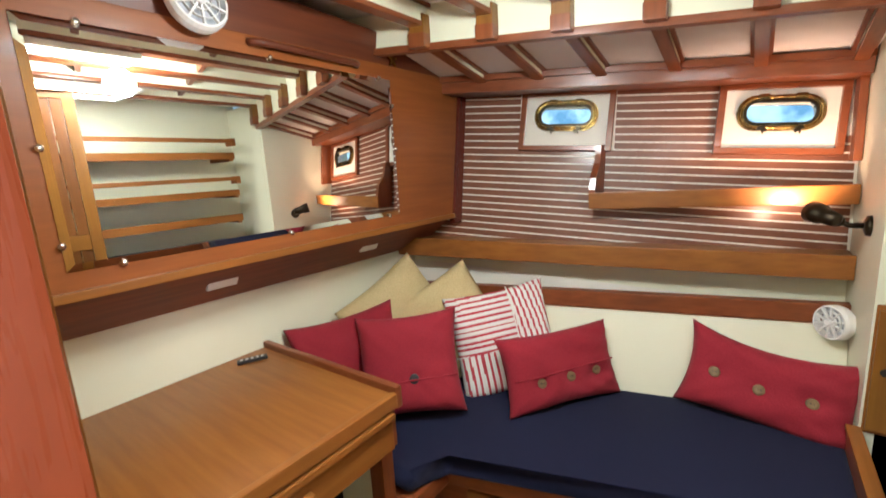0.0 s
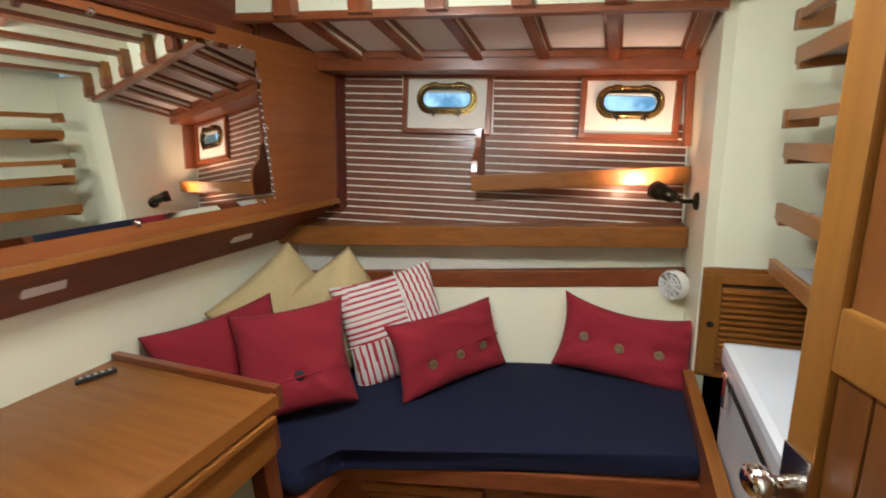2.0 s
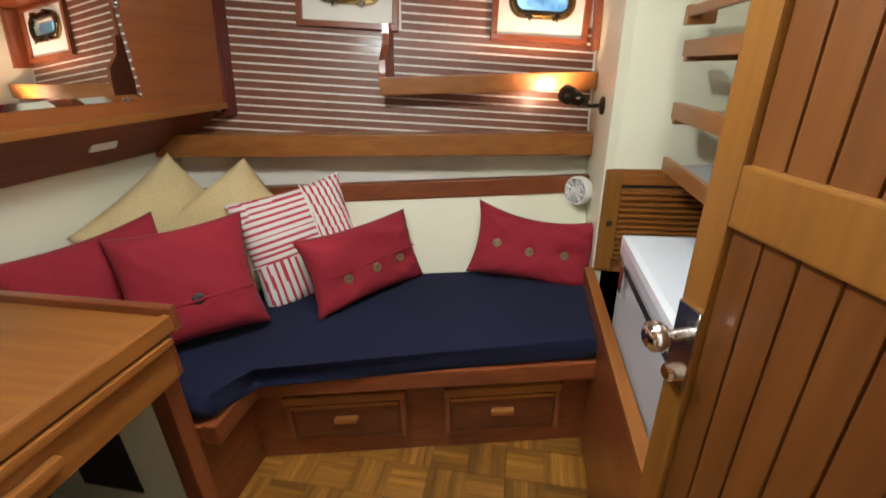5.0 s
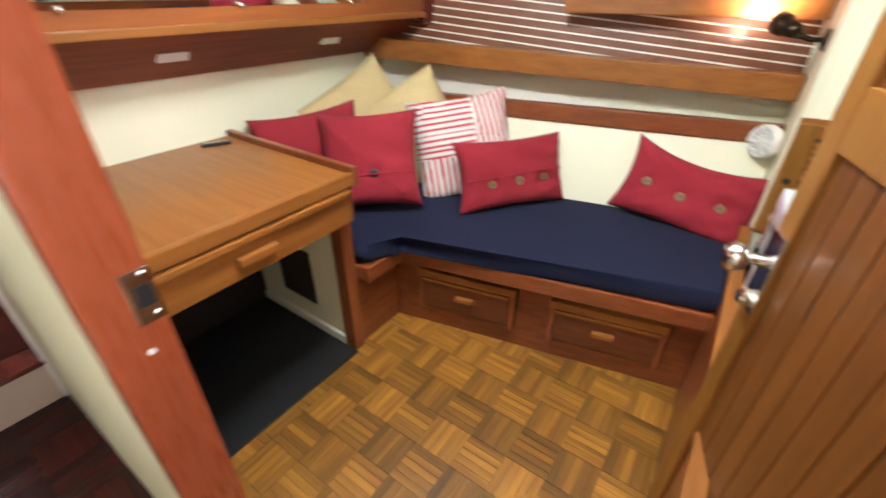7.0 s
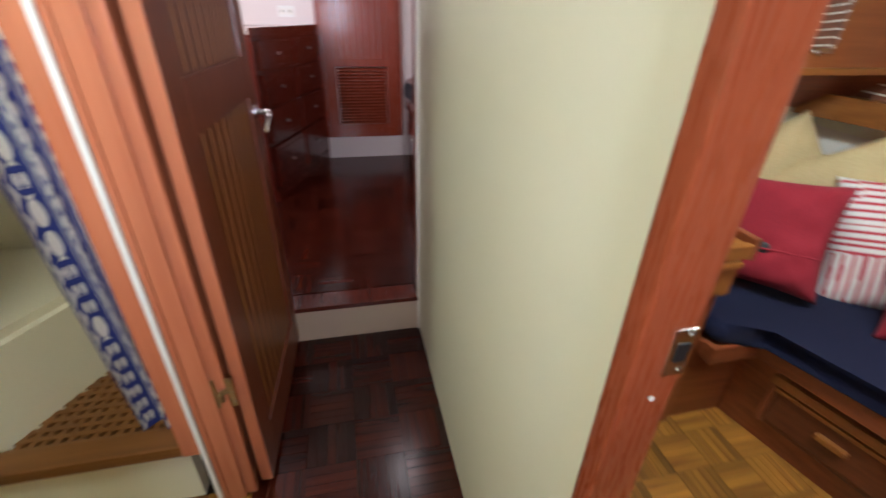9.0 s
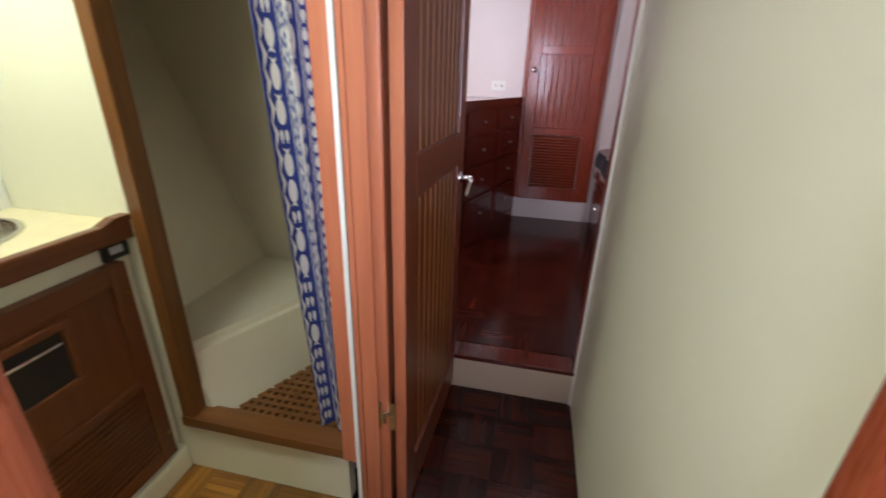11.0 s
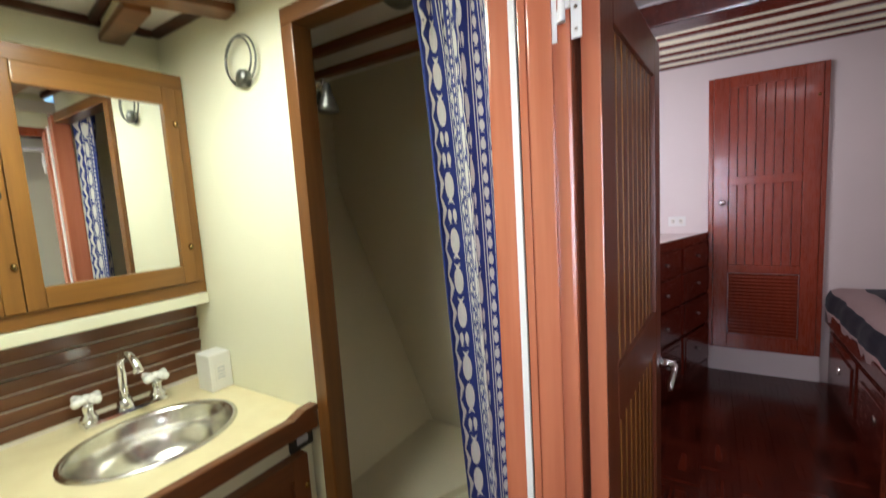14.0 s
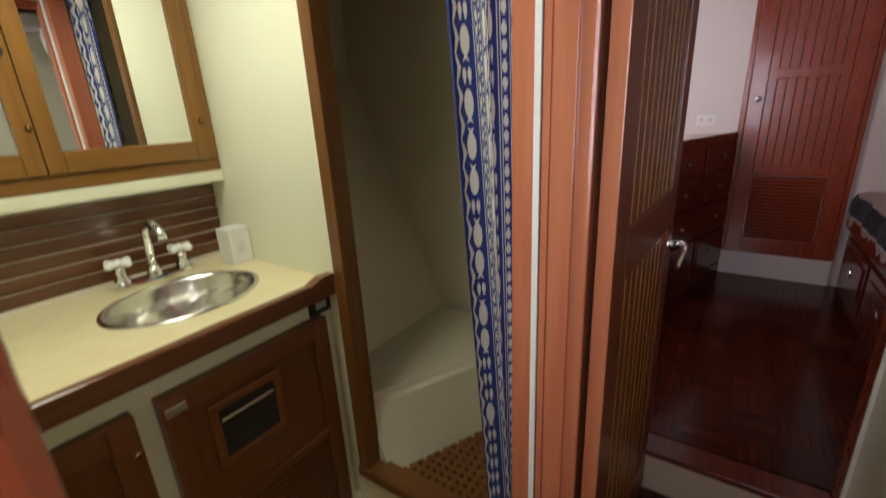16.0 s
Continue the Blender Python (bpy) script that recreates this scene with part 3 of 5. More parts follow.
# ---------------------------------------------------------------- cabin: hull side
for i in range(24):
    z = 1.640 - i * 0.0315
    lean = 0.154 * (z - 0.9)
    spans = [(-0.93 if z > 1.10 else -1.14, 0.485)]
    if z > 1.345:
        spans = [(-0.93, -0.672), (-0.28, 0.075)] if z > 1.40 else [(-0.93, -0.672), (-0.28, 0.485)]
    for x0, x1 in spans:
        part("batten", hbox(x0, x1, 1.866 + lean, 1.882 + lean, z - 0.0253, z, 0.0, drop=0.09, lean=0.0037), BATT, bpy.data.objects["wall_hull"])
hull = bpy.data.objects["wall_hull"]
setting("trim_clamp", hbox(-1.14, 0.49, 1.80, 1.99, 1.572, 1.648, 0.004, drop=0.077, lean=0.0), MAHX, "mahogany beam along the top of the hull side", "beam")
setting("trim_corner_post", hbox(-0.955, -0.930, 1.82, 1.95, 1.06, 1.66, 0.003, lean=0.10), DEEPZ, "dark mahogany post beside the mirror locker", "trim")
setting("trim_partition", hbox(0.468, 0.492, 1.84, 1.93, 1.26, 1.64, 0.003, lean=0.05), MAHZ, "mahogany corner trim at the partition", "trim")


def porthole(x, z, w, label):
    """An oblong brass port with dogs in a cream board with a mahogany frame; drawn in the plane of the hull."""
    p = thing("porthole", label, "porthole", "portholes")
    lean = 0.154 * (z + 0.09 * x - 0.9)
    tilt = math.degrees(math.atan(0.154))
    p.matrix_world = Matrix.Translation((x, 1.860 + lean + SL * x, z)) @ Matrix.Rotation(math.atan(SL), 4, "Z") @ Matrix.Rotation(radians(90 - tilt), 4, "X") @ Matrix.Rotation(radians(-4.5), 4, "Z")
    bw, bh = w, 0.215
    gw, gh, r = 0.215, 0.080, 0.038
    up = 0.020
    board = part("board", ring_plate(rounded(bw, bh, 0.004, 9), [(a, b + up) for a, b in rounded(gw, gh, r, 9)], -0.02, 0.0), OFFW, p, "cream painted board")
    for a0, a1, b0, b1 in ((-bw / 2 - 0.024, bw / 2 + 0.024, bh / 2, bh / 2 + 0.018), (-bw / 2 - 0.024, bw / 2 + 0.024, -bh / 2 - 0.022, -bh / 2),
                           (-bw / 2 - 0.024, -bw / 2, -bh / 2, bh / 2), (bw / 2, bw / 2 + 0.024, -bh / 2, bh / 2)):
        part("frame", box(a0, a1, b0, b1, -0.02, 0.014, 0.003), MAHX, p)
    lift = Matrix.Translation((0, up, 0))
    part("rim", moved(ring_plate(rounded(gw + 0.052, gh + 0.050, r + 0.024, 9), rounded(gw, gh, r, 9), -0.01, 0.012), lift), BRASS, p, "tarnished brass rim")
    part("bead", moved(tube([(a, b, 0.013) for a, b in rounded(gw + 0.030, gh + 0.030, r + 0.014, 9)], 0.005, 8, closed=True), lift), BRASS, p, smooth=True)
    part("inner_rim", moved(ring_plate(rounded(gw + 0.012, gh + 0.012, r + 0.006, 9), rounded(gw - 0.008, gh - 0.008, r - 0.004, 9), 0.010, 0.016), lift), BRONZE, p)
    gl = part("pane", moved(slab(rounded(gw, gh, r, 9), 0.0, 0.003), lift), GLASS, p)
    gl.visible_shadow = False
    for sx in (-0.055, 0.055):
        y = up - gh / 2 - 0.018
        dog = part("dog", cyl((sx, y, 0.010), (sx, y, 0.036), 0.007, n=10), BRONZE, p, "dark brass dog")
        part("wing_nut", moved(box(-0.016, 0.016, -0.006, 0.006, 0.028, 0.036, 0.003), Matrix.Translation((sx, y - 0.006, 0)) @ Matrix.Rotation(0.6 if sx > 0 else -0.3, 4, "Z")), BRONZE, dog)
        part("stem", cyl((sx, y, 0.03), (sx + 0.004, y - 0.022, 0.034), 0.005, 0.003, n=8), BRONZE, dog)
        part("hinge", box(sx - 0.017, sx + 0.017, up + gh / 2 + 0.010, up + gh / 2 + 0.026, 0.010, 0.028, 0.004), BRASS, p)
    return p


porthole(-0.475, 1.490, 0.345, "oblong brass porthole in a cream board with mahogany frame")
porthole(0.262, 1.424, 0.345, "oblong brass porthole in a framed cream board beside the partition")
tagged(part("backdrop", box(-6, 6, 6.0, 6.05, -1, 5), OUTSIDE), "pale blue harbour daylight outside the portholes", "backdrop", kind="structure")

# ledge above the settee, recess and backrest
setting("ledge", hbox(-1.165, 0.492, 1.75, 1.90, 0.930, 0.962, 0.004, drop=0.03), TEAKX, "varnished teak ledge above the settee", "ledge")
setting("trim_ledge", hbox(-1.165, 0.492, 1.725, 1.749, 0.888, 0.972, 0.006, drop=0.03), TEAKX, "varnished teak fiddle along the ledge", "trim")
setting("recess_back", hbox(-1.165, 0.492, 1.85, 1.862, 0.70, 0.93), CREAM, "cream recess below the ledge", "recess")
setting("trim_backrest", hbox(-1.165, 0.492, 1.715, 1.76, 0.722, 0.792, 0.006), MAHX, "mahogany rail on top of the settee back", "trim")
bk = bmesh.new()
hbox(-1.165, 0.492, 1.585, 1.62, 0.36, 0.722, 0.0, bk, lean=0.14)
setting("wall_backrest", bk, CREAM, "cream painted leaning back of the settee", "backrest")

# hanging shelf on the battens
sh = thing("wall_shelf", "teak corner shelf with fiddle and curved end on the battens", "shelf")
part("shelf_board", hbox(-0.32, 0.488, 1.80, 1.92, 1.125, 1.140, 0.002), TEAKX, sh)
part("fiddle", hbox(-0.335, 0.490, 1.784, 1.800, 1.120, 1.186, 0.005), TEAKX, sh)
bm = bmesh.new()
prof = [(0.0, 1.12), (0.0, 1.20), (0.012, 1.245), (0.04, 1.275), (0.065, 1.30), (0.078, 1.34), (0.082, 1.375), (0.146, 1.375), (0.108, 1.12)]
A = [bm.verts.new((-0.335, 1.79 + a + SL * -0.335, z)) for a, z in prof]
B = [bm.verts.new((-0.311, 1.79 + a + SL * -0.311, z)) for a, z in prof]
bm.faces.new(A)
bm.faces.new(B[::-1])
for i in range(len(prof)):
    j = (i + 1) % len(prof)
    bm.faces.new((A[j], A[i], B[i], B[j]))
part("end_panel", bm, MAHZ, sh)

# ---------------------------------------------------------------- cabin: deck beams and ceiling
CZ = -0.075   # the deck falls towards the partition
cbm = bmesh.new()
c = []
for z0, z1 in ((1.728, 1.640), (1.745, 1.660)):
    for x, y, z in ((-1.17, 1.42, z0), (0.6, 1.42, z0), (0.6, 1.98, z1 - 0.03), (-1.17, 1.98, z1 - 0.03)):
        c.append((x, y + SL * x, z - 0.075 * x))
add_hex(cbm, c)
setting("ceiling_side_deck", cbm, PANEL, "white panels under the side deck", "ceiling")
setting("beam_carlin", hbox(-0.95, 0.50, 1.390, 1.432, 1.672, 1.696, 0.004, drop=0.072), MAHX, "long mahogany carlin along the coach roof", "beam")
setting("carlin_face", hbox(-1.17, 0.60, 1.398, 1.429, 1.697, 1.86, 0, drop=0.072), CREAM, "pale upright face of the coach roof", "ceiling")
for x in (-0.76, -0.525, -0.295, -0.05, 0.20, 0.455):
    z0, z1 = 1.690 - 0.072 * x, 1.606 - 0.077 * x
    y0, y1 = 1.430 + SL * x, 1.81 + SL * x

    def slope_bar(w, lo, hi, bev):
        return add_hex(bmesh.new(), [(x - w, y0, z0 + lo), (x + w, y0, z0 + lo), (x + w, y1, z1 + lo), (x - w, y1, z1 + lo),
                                     (x - w, y0, z0 + hi), (x + w, y0, z0 + hi), (x + w, y1, z1 + hi), (x - w, y1, z1 + hi)], bev)

    dbm = setting("beam_deck", slope_bar(0.016, 0.010, 0.06, 0.002), CREAM, "short cream deck beam with a mahogany cap", "beam")
    part("cap", slope_bar(0.019, 0.0, 0.012, 0.003), MAHY, dbm, "mahogany cap")
    for s in (-1, 1):
        xx = x + s * 0.024
        part("edging", add_hex(bmesh.new(), [(xx - 0.006, y0, z0 + 0.026), (xx + 0.006, y0, z0 + 0.026), (xx + 0.006, y1, z1 + 0.026), (xx - 0.006, y1, z1 + 0.026),
                                             (xx - 0.006, y0, z0 + 0.045), (xx + 0.006, y0, z0 + 0.045), (xx + 0.006, y1, z1 + 0.045), (xx - 0.006, y1, z1 + 0.045)]), MAHY, dbm)
    rb = setting("beam_roof", hbox(x - 0.013, x + 0.029, 0.05 - SL * x, 1.397, 1.788, 1.849, 0.002, drop=0.03), CREAM, "cream beam across the coach roof with a mahogany cap", "beam")
    part("cap", hbox(x - 0.016, x + 0.032, 0.05 - SL * x, 1.397, 1.774, 1.790, 0.004, drop=0.03), MAHY, rb, "mahogany cap")
    for xx in (x - 0.027, x + 0.035):
        part("edging", hbox(xx, xx + 0.008, 0.05 - SL * x, 1.397, 1.838, 1.8498, 0, drop=0.03), MAHY, rb)
    kn = setting("beam_knee", hbox(x - 0.019, x + 0.035, 1.36, 1.425, 1.715, 1.800, 0.004, drop=0.05), TEAKZ, "block where roof beam and carlin meet", "beam")
    part("cap", hbox(x - 0.021, x + 0.037, 1.355, 1.394, 1.685, 1.732, 0.004, drop=0.06), MAHZ, kn)
setting("trim_side_deck", hbox(-0.95, 0.49, 1.785, 1.802, 1.618, 1.640, 0.002, drop=0.077), MAHX, "thin mahogany edging under the side deck", "trim")
bm = bmesh.new()
hbox(-1.17, 0.62, 0.05, 1.42, 1.850, 1.865, 0, bm, drop=0.03)
setting("ceiling_roof", bm, PANEL, "white panels between the coach roof beams", "ceiling")
for y in (0.52, 0.95):
    setting("trim_roof", hbox(-1.10, 0.55, y, y + 0.022, 1.80, 1.852, 0.003, drop=0.03), MAHX, "thin mahogany batten on the coach roof panels", "trim")
def lit_box(label, x, y, z, sx, sy):
    """A shallow ceiling lamp: white rim and a glowing diffuser below it."""
    c = thing("ceiling_light", label, "light", "ceiling lights", (x, y, z))
    part("frame", ring_plate(rounded(sx + 0.05, sy + 0.05, 0.01, 3), rounded(sx, sy, 0.01, 3), -0.02, 0.06), OFFW, c)
    part("diffuser", box(-sx / 2, sx / 2, -sy / 2, sy / 2, -0.012, -0.008), LAMPW, c)
    return c


lit_box("bright white hatch light in the coach roof", 0.46, 0.60, 1.785, 0.31, 0.44)
lit_box("narrow bright lamp on the coach roof", -0.22, 0.45, 1.785, 0.10, 0.34)
for x, y in ((-0.44, 1.60), (0.33, 1.80)):
    hk = thing("ceiling_hook", "small dark hook under the side deck", "hook", "ceiling hooks", (x, y, 1.715 - 0.075 * x))
    part("plate", lathe([(0.018, -0.004), (0.018, 0.0), (0, 0.001)], 14), BRONZE, hk)
    part("stem", cyl((0, 0, -0.03), (0, 0, 0), 0.004, n=8), BRONZE, hk)

# ---------------------------------------------------------------- cabin: mirror locker on the bulkhead
setting("wall_locker", add_hex(bmesh.new(), [(-1.168, 0.03, 1.09), (-0.942, 0.03, 1.09), (-0.942, 1.60, 1.09), (-1.168, 1.60, 1.09),
        (-1.168, 0.03, 1.715), (-0.942, 0.03, 1.715), (-0.942, 1.765, 1.715), (-1.168, 1.765, 1.715)], 0.004), LOCKY, "varnished teak locker front carrying the mirror", "panelling")
setting("trim_locker_bottom", add_hex(bmesh.new(), [(-1.165, 0.03, 0.952), (-1.150, 0.03, 0.952), (-1.150, 1.60, 0.945), (-1.165, 1.60, 0.945),
        (-0.975, 0.03, 1.089), (-0.955, 0.03, 1.089), (-0.955, 1.60, 1.089), (-0.975, 1.60, 1.089)]), MAHD, "dark mahogany board sloping below the locker", "trim")
setting("trim_locker_top", add_hex(bmesh.new(), [(-1.165, 0.03, 1.716), (-0.952, 0.03, 1.716), (-0.952, 1.80, 1.716), (-1.165, 1.80, 1.716),
        (-1.165, 0.03, 1.86), (-0.93, 0.03, 1.86), (-0.93, 1.80, 1.80), (-1.165, 1.80, 1.80)]), DARKY, "dark mahogany board above the locker", "trim")
setting("trim_locker_edge", box(-0.941, -0.925, 0.03, 1.60, 1.086, 1.108, 0.004), TEAKY, "teak lip below the mirror", "trim")

mr = thing("wall_mirror", "wide frameless mirror on varnished teak panelling", "mirror", at=(-0.9415, 0.71, 1.405))
bm = bmesh.new()
w, h = 0.522, 0.256
ob_ = [(0.0, -w, -h), (0.0, w, -h), (0.0, w, h), (0.0, -w, h)]
fr_ = [(0.0025, a, b) for _, a, b in ob_]
ib_ = [(0.006, a * (1 - 0.016 / w), b * (1 - 0.016 / h)) for _, a, b in ob_]
v = [[bm.verts.new(p) for p in q] for q in (ob_, fr_, ib_)]
bm.faces.new(v[2])
bm.faces.new(v[0][::-1])
for A, B in ((v[0], v[1]), (v[1], v[2])):
    for i in range(4):
        j = (i + 1) % 4
        bm.faces.new((A[i], A[j], B[j], B[i]))
part("glass", bm, MIRROR, mr)
for y, z in ((-0.42, -h), (0.02, -h), (0.46, -h), (-0.42, h), (0.02, h), (0.46, h), (-w, 0.0), (w, 0.0), (-w, -0.2), (w, 0.16)):
    part("clip", ball((0.008, y, z), 0.008, sx=0.6), CHROME, mr, smooth=True)

gr = thing("grab_rail", "mahogany grab rail above the mirror", "rail")
part("bar", tube([(-0.942, 0.672, 1.694), (-0.928, 0.682, 1.694), (-0.920, 0.705, 1.694), (-0.920, 1.040, 1.692), (-0.928, 1.062, 1.692), (-0.942, 1.072, 1.692)], 0.0105), DARKY, gr, smooth=True)
for y in (0.45, 1.05):
    vp = thing("vent_plate", "small white outlet plate on the dark board", "outlet", "outlet plates")
    vp.matrix_world = Matrix.Translation((-1.040, y + 0.1, 1.02)) @ Matrix.Rotation(radians(-54), 4, "Y")
    part("plate", box(-0.02, 0.02, -0.045, 0.045, 0.004, 0.013, 0.002), WPLAS, vp)
    part("slot", box(-0.008, 0.008, -0.03, 0.03, 0.0135, 0.0145), GREY, vp)
st = thing("star_ornament", "small brass starfish ornament on the panelling", "ornament", at=(-0.935, 1.246, 1.735))
pts = [((0.030 if i % 2 == 0 else 0.011) * math.sin(i * math.pi / 5), (0.030 if i % 2 == 0 else 0.011) * math.cos(i * math.pi / 5)) for i in range(10)]
part("star", moved(slab(pts[::-1], 0, 0.008), Matrix.Rotation(radians(90), 4, "Z") @ Matrix.Rotation(radians(90), 4, "X")), BRASS, st)


def fan(name, label, m, r):
    """A small round cabin fan or vent with a slotted grille, facing local +z."""
    f = thing(name, label, "fan", "cabin fans")
    f.matrix_world = m
    part("housing", lathe([(r * 0.9, -0.034), (r, -0.022), (r, 0.0), (r * 0.93, 0.012), (r * 0.86, 0.012), (r * 0.86, -0.02), (0, -0.02)], 32), WPLAS, f, smooth=False)
    # grey disc paints the shade behind the ribs
    part("shade_disc", lathe([(r * 0.855, -0.0195), (r * 0.855, -0.016), (0, -0.016)], 28), GREY, f, "grey shaded fan inside")
    for k in range(10):
        a = 2 * math.pi * k / 10
        part("rib", moved(box(0.012, r * 0.9, -0.0025, 0.0025, 0.002, 0.012), Matrix.Rotation(a, 4, "Z")), WPLAS, f)
    for q in (0.35, 0.62):
        part("ring", ring_plate([(r * (q + 0.03) * math.cos(t), r * (q + 0.03) * math.sin(t)) for t in np.linspace(0, 2 * math.pi, 24, endpoint=False)],
                                [(r * q * math.cos(t), r * q * math.sin(t)) for t in np.linspace(0, 2 * math.pi, 24, endpoint=False)], 0.004, 0.013), WPLAS, f)
    part("hub", lathe([(r * 0.2, 0.0), (r * 0.2, 0.016), (r * 0.12, 0.02), (0, 0.02)], 18), WPLAS, f)
    part("bracket", box(-0.014, 0.014, r * 0.6, r * 1.2, -0.045, -0.030, 0.004), WPLAS, f)
    return f


fan("wall_fan", "round white plastic vent fan above the mirror", Matrix.Translation((-0.893, 0.528, 1.751)) @ Matrix.Rotation(radians(82), 4, "Y"), 0.071)
fan("wall_fan", "small round white fan on the partition above the cushions", Matrix.Translation((0.440, 1.770, 0.745)) @ Matrix.Rotation(radians(-138), 4, "Z") @ Matrix.Rotation(radians(86), 4, "Y") @ Matrix.Rotation(radians(180), 4, "Z"), 0.058)

# spot lamp on the partition
sl = thing("wall_lamp", "dark bronze swivel spotlight on the partition", "lamp", at=(0.494, 1.715, 1.075))
part("rose", lathe([(0.032, 0), (0.030, 0.010), (0.014, 0.016), (0, 0.016)], 20, m=Matrix.Rotation(radians(-90), 4, "Y")), BRONZE, sl, smooth=True)
part("arm", tube([(-0.01, 0, 0), (-0.045, -0.004, 0.0), (-0.07, -0.006, 0.012)], 0.008), BRONZE, sl, smooth=True)
part("joint", ball((-0.072, -0.006, 0.014), 0.016), BRONZE, sl, smooth=True)
d = Vector((-0.55, 0.75, 0.20)).normalized()
c0 = Vector((-0.105, -0.025, 0.030))
mm = Matrix.Translation(c0) @ d.to_track_quat("Z", "Y").to_matrix().to_4x4()
part("shade", lathe([(0.012, -0.042), (0.020, -0.038), (0.024, -0.01), (0.024, 0.008), (0.031, 0.016), (0.033, 0.052), (0.030, 0.052), (0.027, 0.016), (0, 0.012)], 22, m=mm), BRONZE, sl, smooth=True)
part("bulb", moved(ball((0, 0, 0.028), 0.014), mm), BULB, sl, "lit warm bulb", True)
spot.matrix_world = look(Vector((0.494, 1.715, 1.075)) + c0 + 0.062 * d, Vector((0.494, 1.715, 1.075)) + c0 + d + Vector((0.25, 0, 0.45)))

# ---------------------------------------------------------------- settee
seat = thing("settee", "built-in L-shaped mahogany settee base with drawers", "settee")
part("front", hbox(-0.60, 0.488, 1.105, 1.135, 0.0, 0.345, 0.003), MAHX, seat)
part("side_front", box(-0.63, -0.600, 0.735, 0.99, 0.0, 0.345, 0.003), MAHY, seat)
part("seat_rail", hbox(-0.535, 0.490, 1.035, 1.075, 0.318, 0.380, 0.008), MAHX, seat)
part("side_rail", box(-0.572, -0.525, 0.735, 0.930, 0.318, 0.380, 0.008), MAHY, seat)
part("deck", hbox(-1.16, 0.488, 1.07, 1.60, 0.330, 0.372), MAHX, seat)
part("side_deck", box(-1.16, -0.57, 0.735, 1.0, 0.330, 0.371), MAHX, seat)


def drawer(x0, x1, z0, z1):
    d = part("drawer", hbox(x0, x1, 1.080, 1.106, z0, z1, 0.005), DRAWX, seat)
    part("moulding", hbox(x0 - 0.006, x1 + 0.006, 1.058, 1.100, z1 - 0.026, z1 + 0.006, 0.008), TEAKX, d)
    part("ledge", hbox(x0 + 0.014, x1 - 0.014, 1.062, 1.084, z1 - 0.048, z1 - 0.034, 0.004), TEAKX, d)
    for a, b in ((x0 - 0.004, x0 + 0.012), (x1 - 0.012, x1 + 0.004)):
        part("moulding", hbox(a, b, 1.068, 1.100, z0, z1 - 0.027, 0.005), MAHZ, d)
    part("raised_panel", hbox(x0 + 0.02, x1 - 0.02, 1.072, 1.082, z0 + 0.02, z1 - 0.052, 0.003), DRAWX, d)
    xm = (x0 + x1) / 2
    part("pull", hbox(xm - 0.036, xm + 0.036, 1.052, 1.073, (z0 + z1) / 2 - 0.012, (z0 + z1) / 2 + 0.006, 0.005), TEAKX, d)


drawer(-0.475, -0.115, 0.095, 0.283)
drawer(0.015, 0.375, 0.092, 0.280)

# seat cushions: one L of navy canvas, two pads
def pad(name, outline, z0, z1, label, r=0.032):
    """A foam cushion of any outline with rounded edges."""
    bm = bmesh.new()
    c = Vector((sum(p[0] for p in outline) / len(outline), sum(p[1] for p in outline) / len(outline)))
    slab(outline, z0, z1, bm)
    bmesh.ops.bevel(bm, geom=list(bm.edges), offset=r, segments=6, affect="EDGES", profile=0.5)
    ob = part(name, bm, NAVY, None)
    for f in ob.data.polygons:
        f.use_smooth = abs(f.normal.z) < 0.98
    return tagged(ob, label, "cushion", "settee cushions")


pad("seat_cushion", [(-0.530, 1.040 - 0.127), (0.482, 1.040 + 0.116), (0.482, 1.60 + 0.116), (-1.155, 1.60 - 0.277), (-1.155, 0.742), (-0.530, 0.742)], 0.381, 0.447,
    "navy blue canvas seat cushion along the settee")


# ---------------------------------------------------------------- pillows
def tuft(x, y, buttons):
    """How far a sewn-on button draws the cover in at (x, y)."""
    return sum(0.014 * math.exp(-((x - a) ** 2 + (y - b) ** 2) / 0.0009) for a, b in buttons)


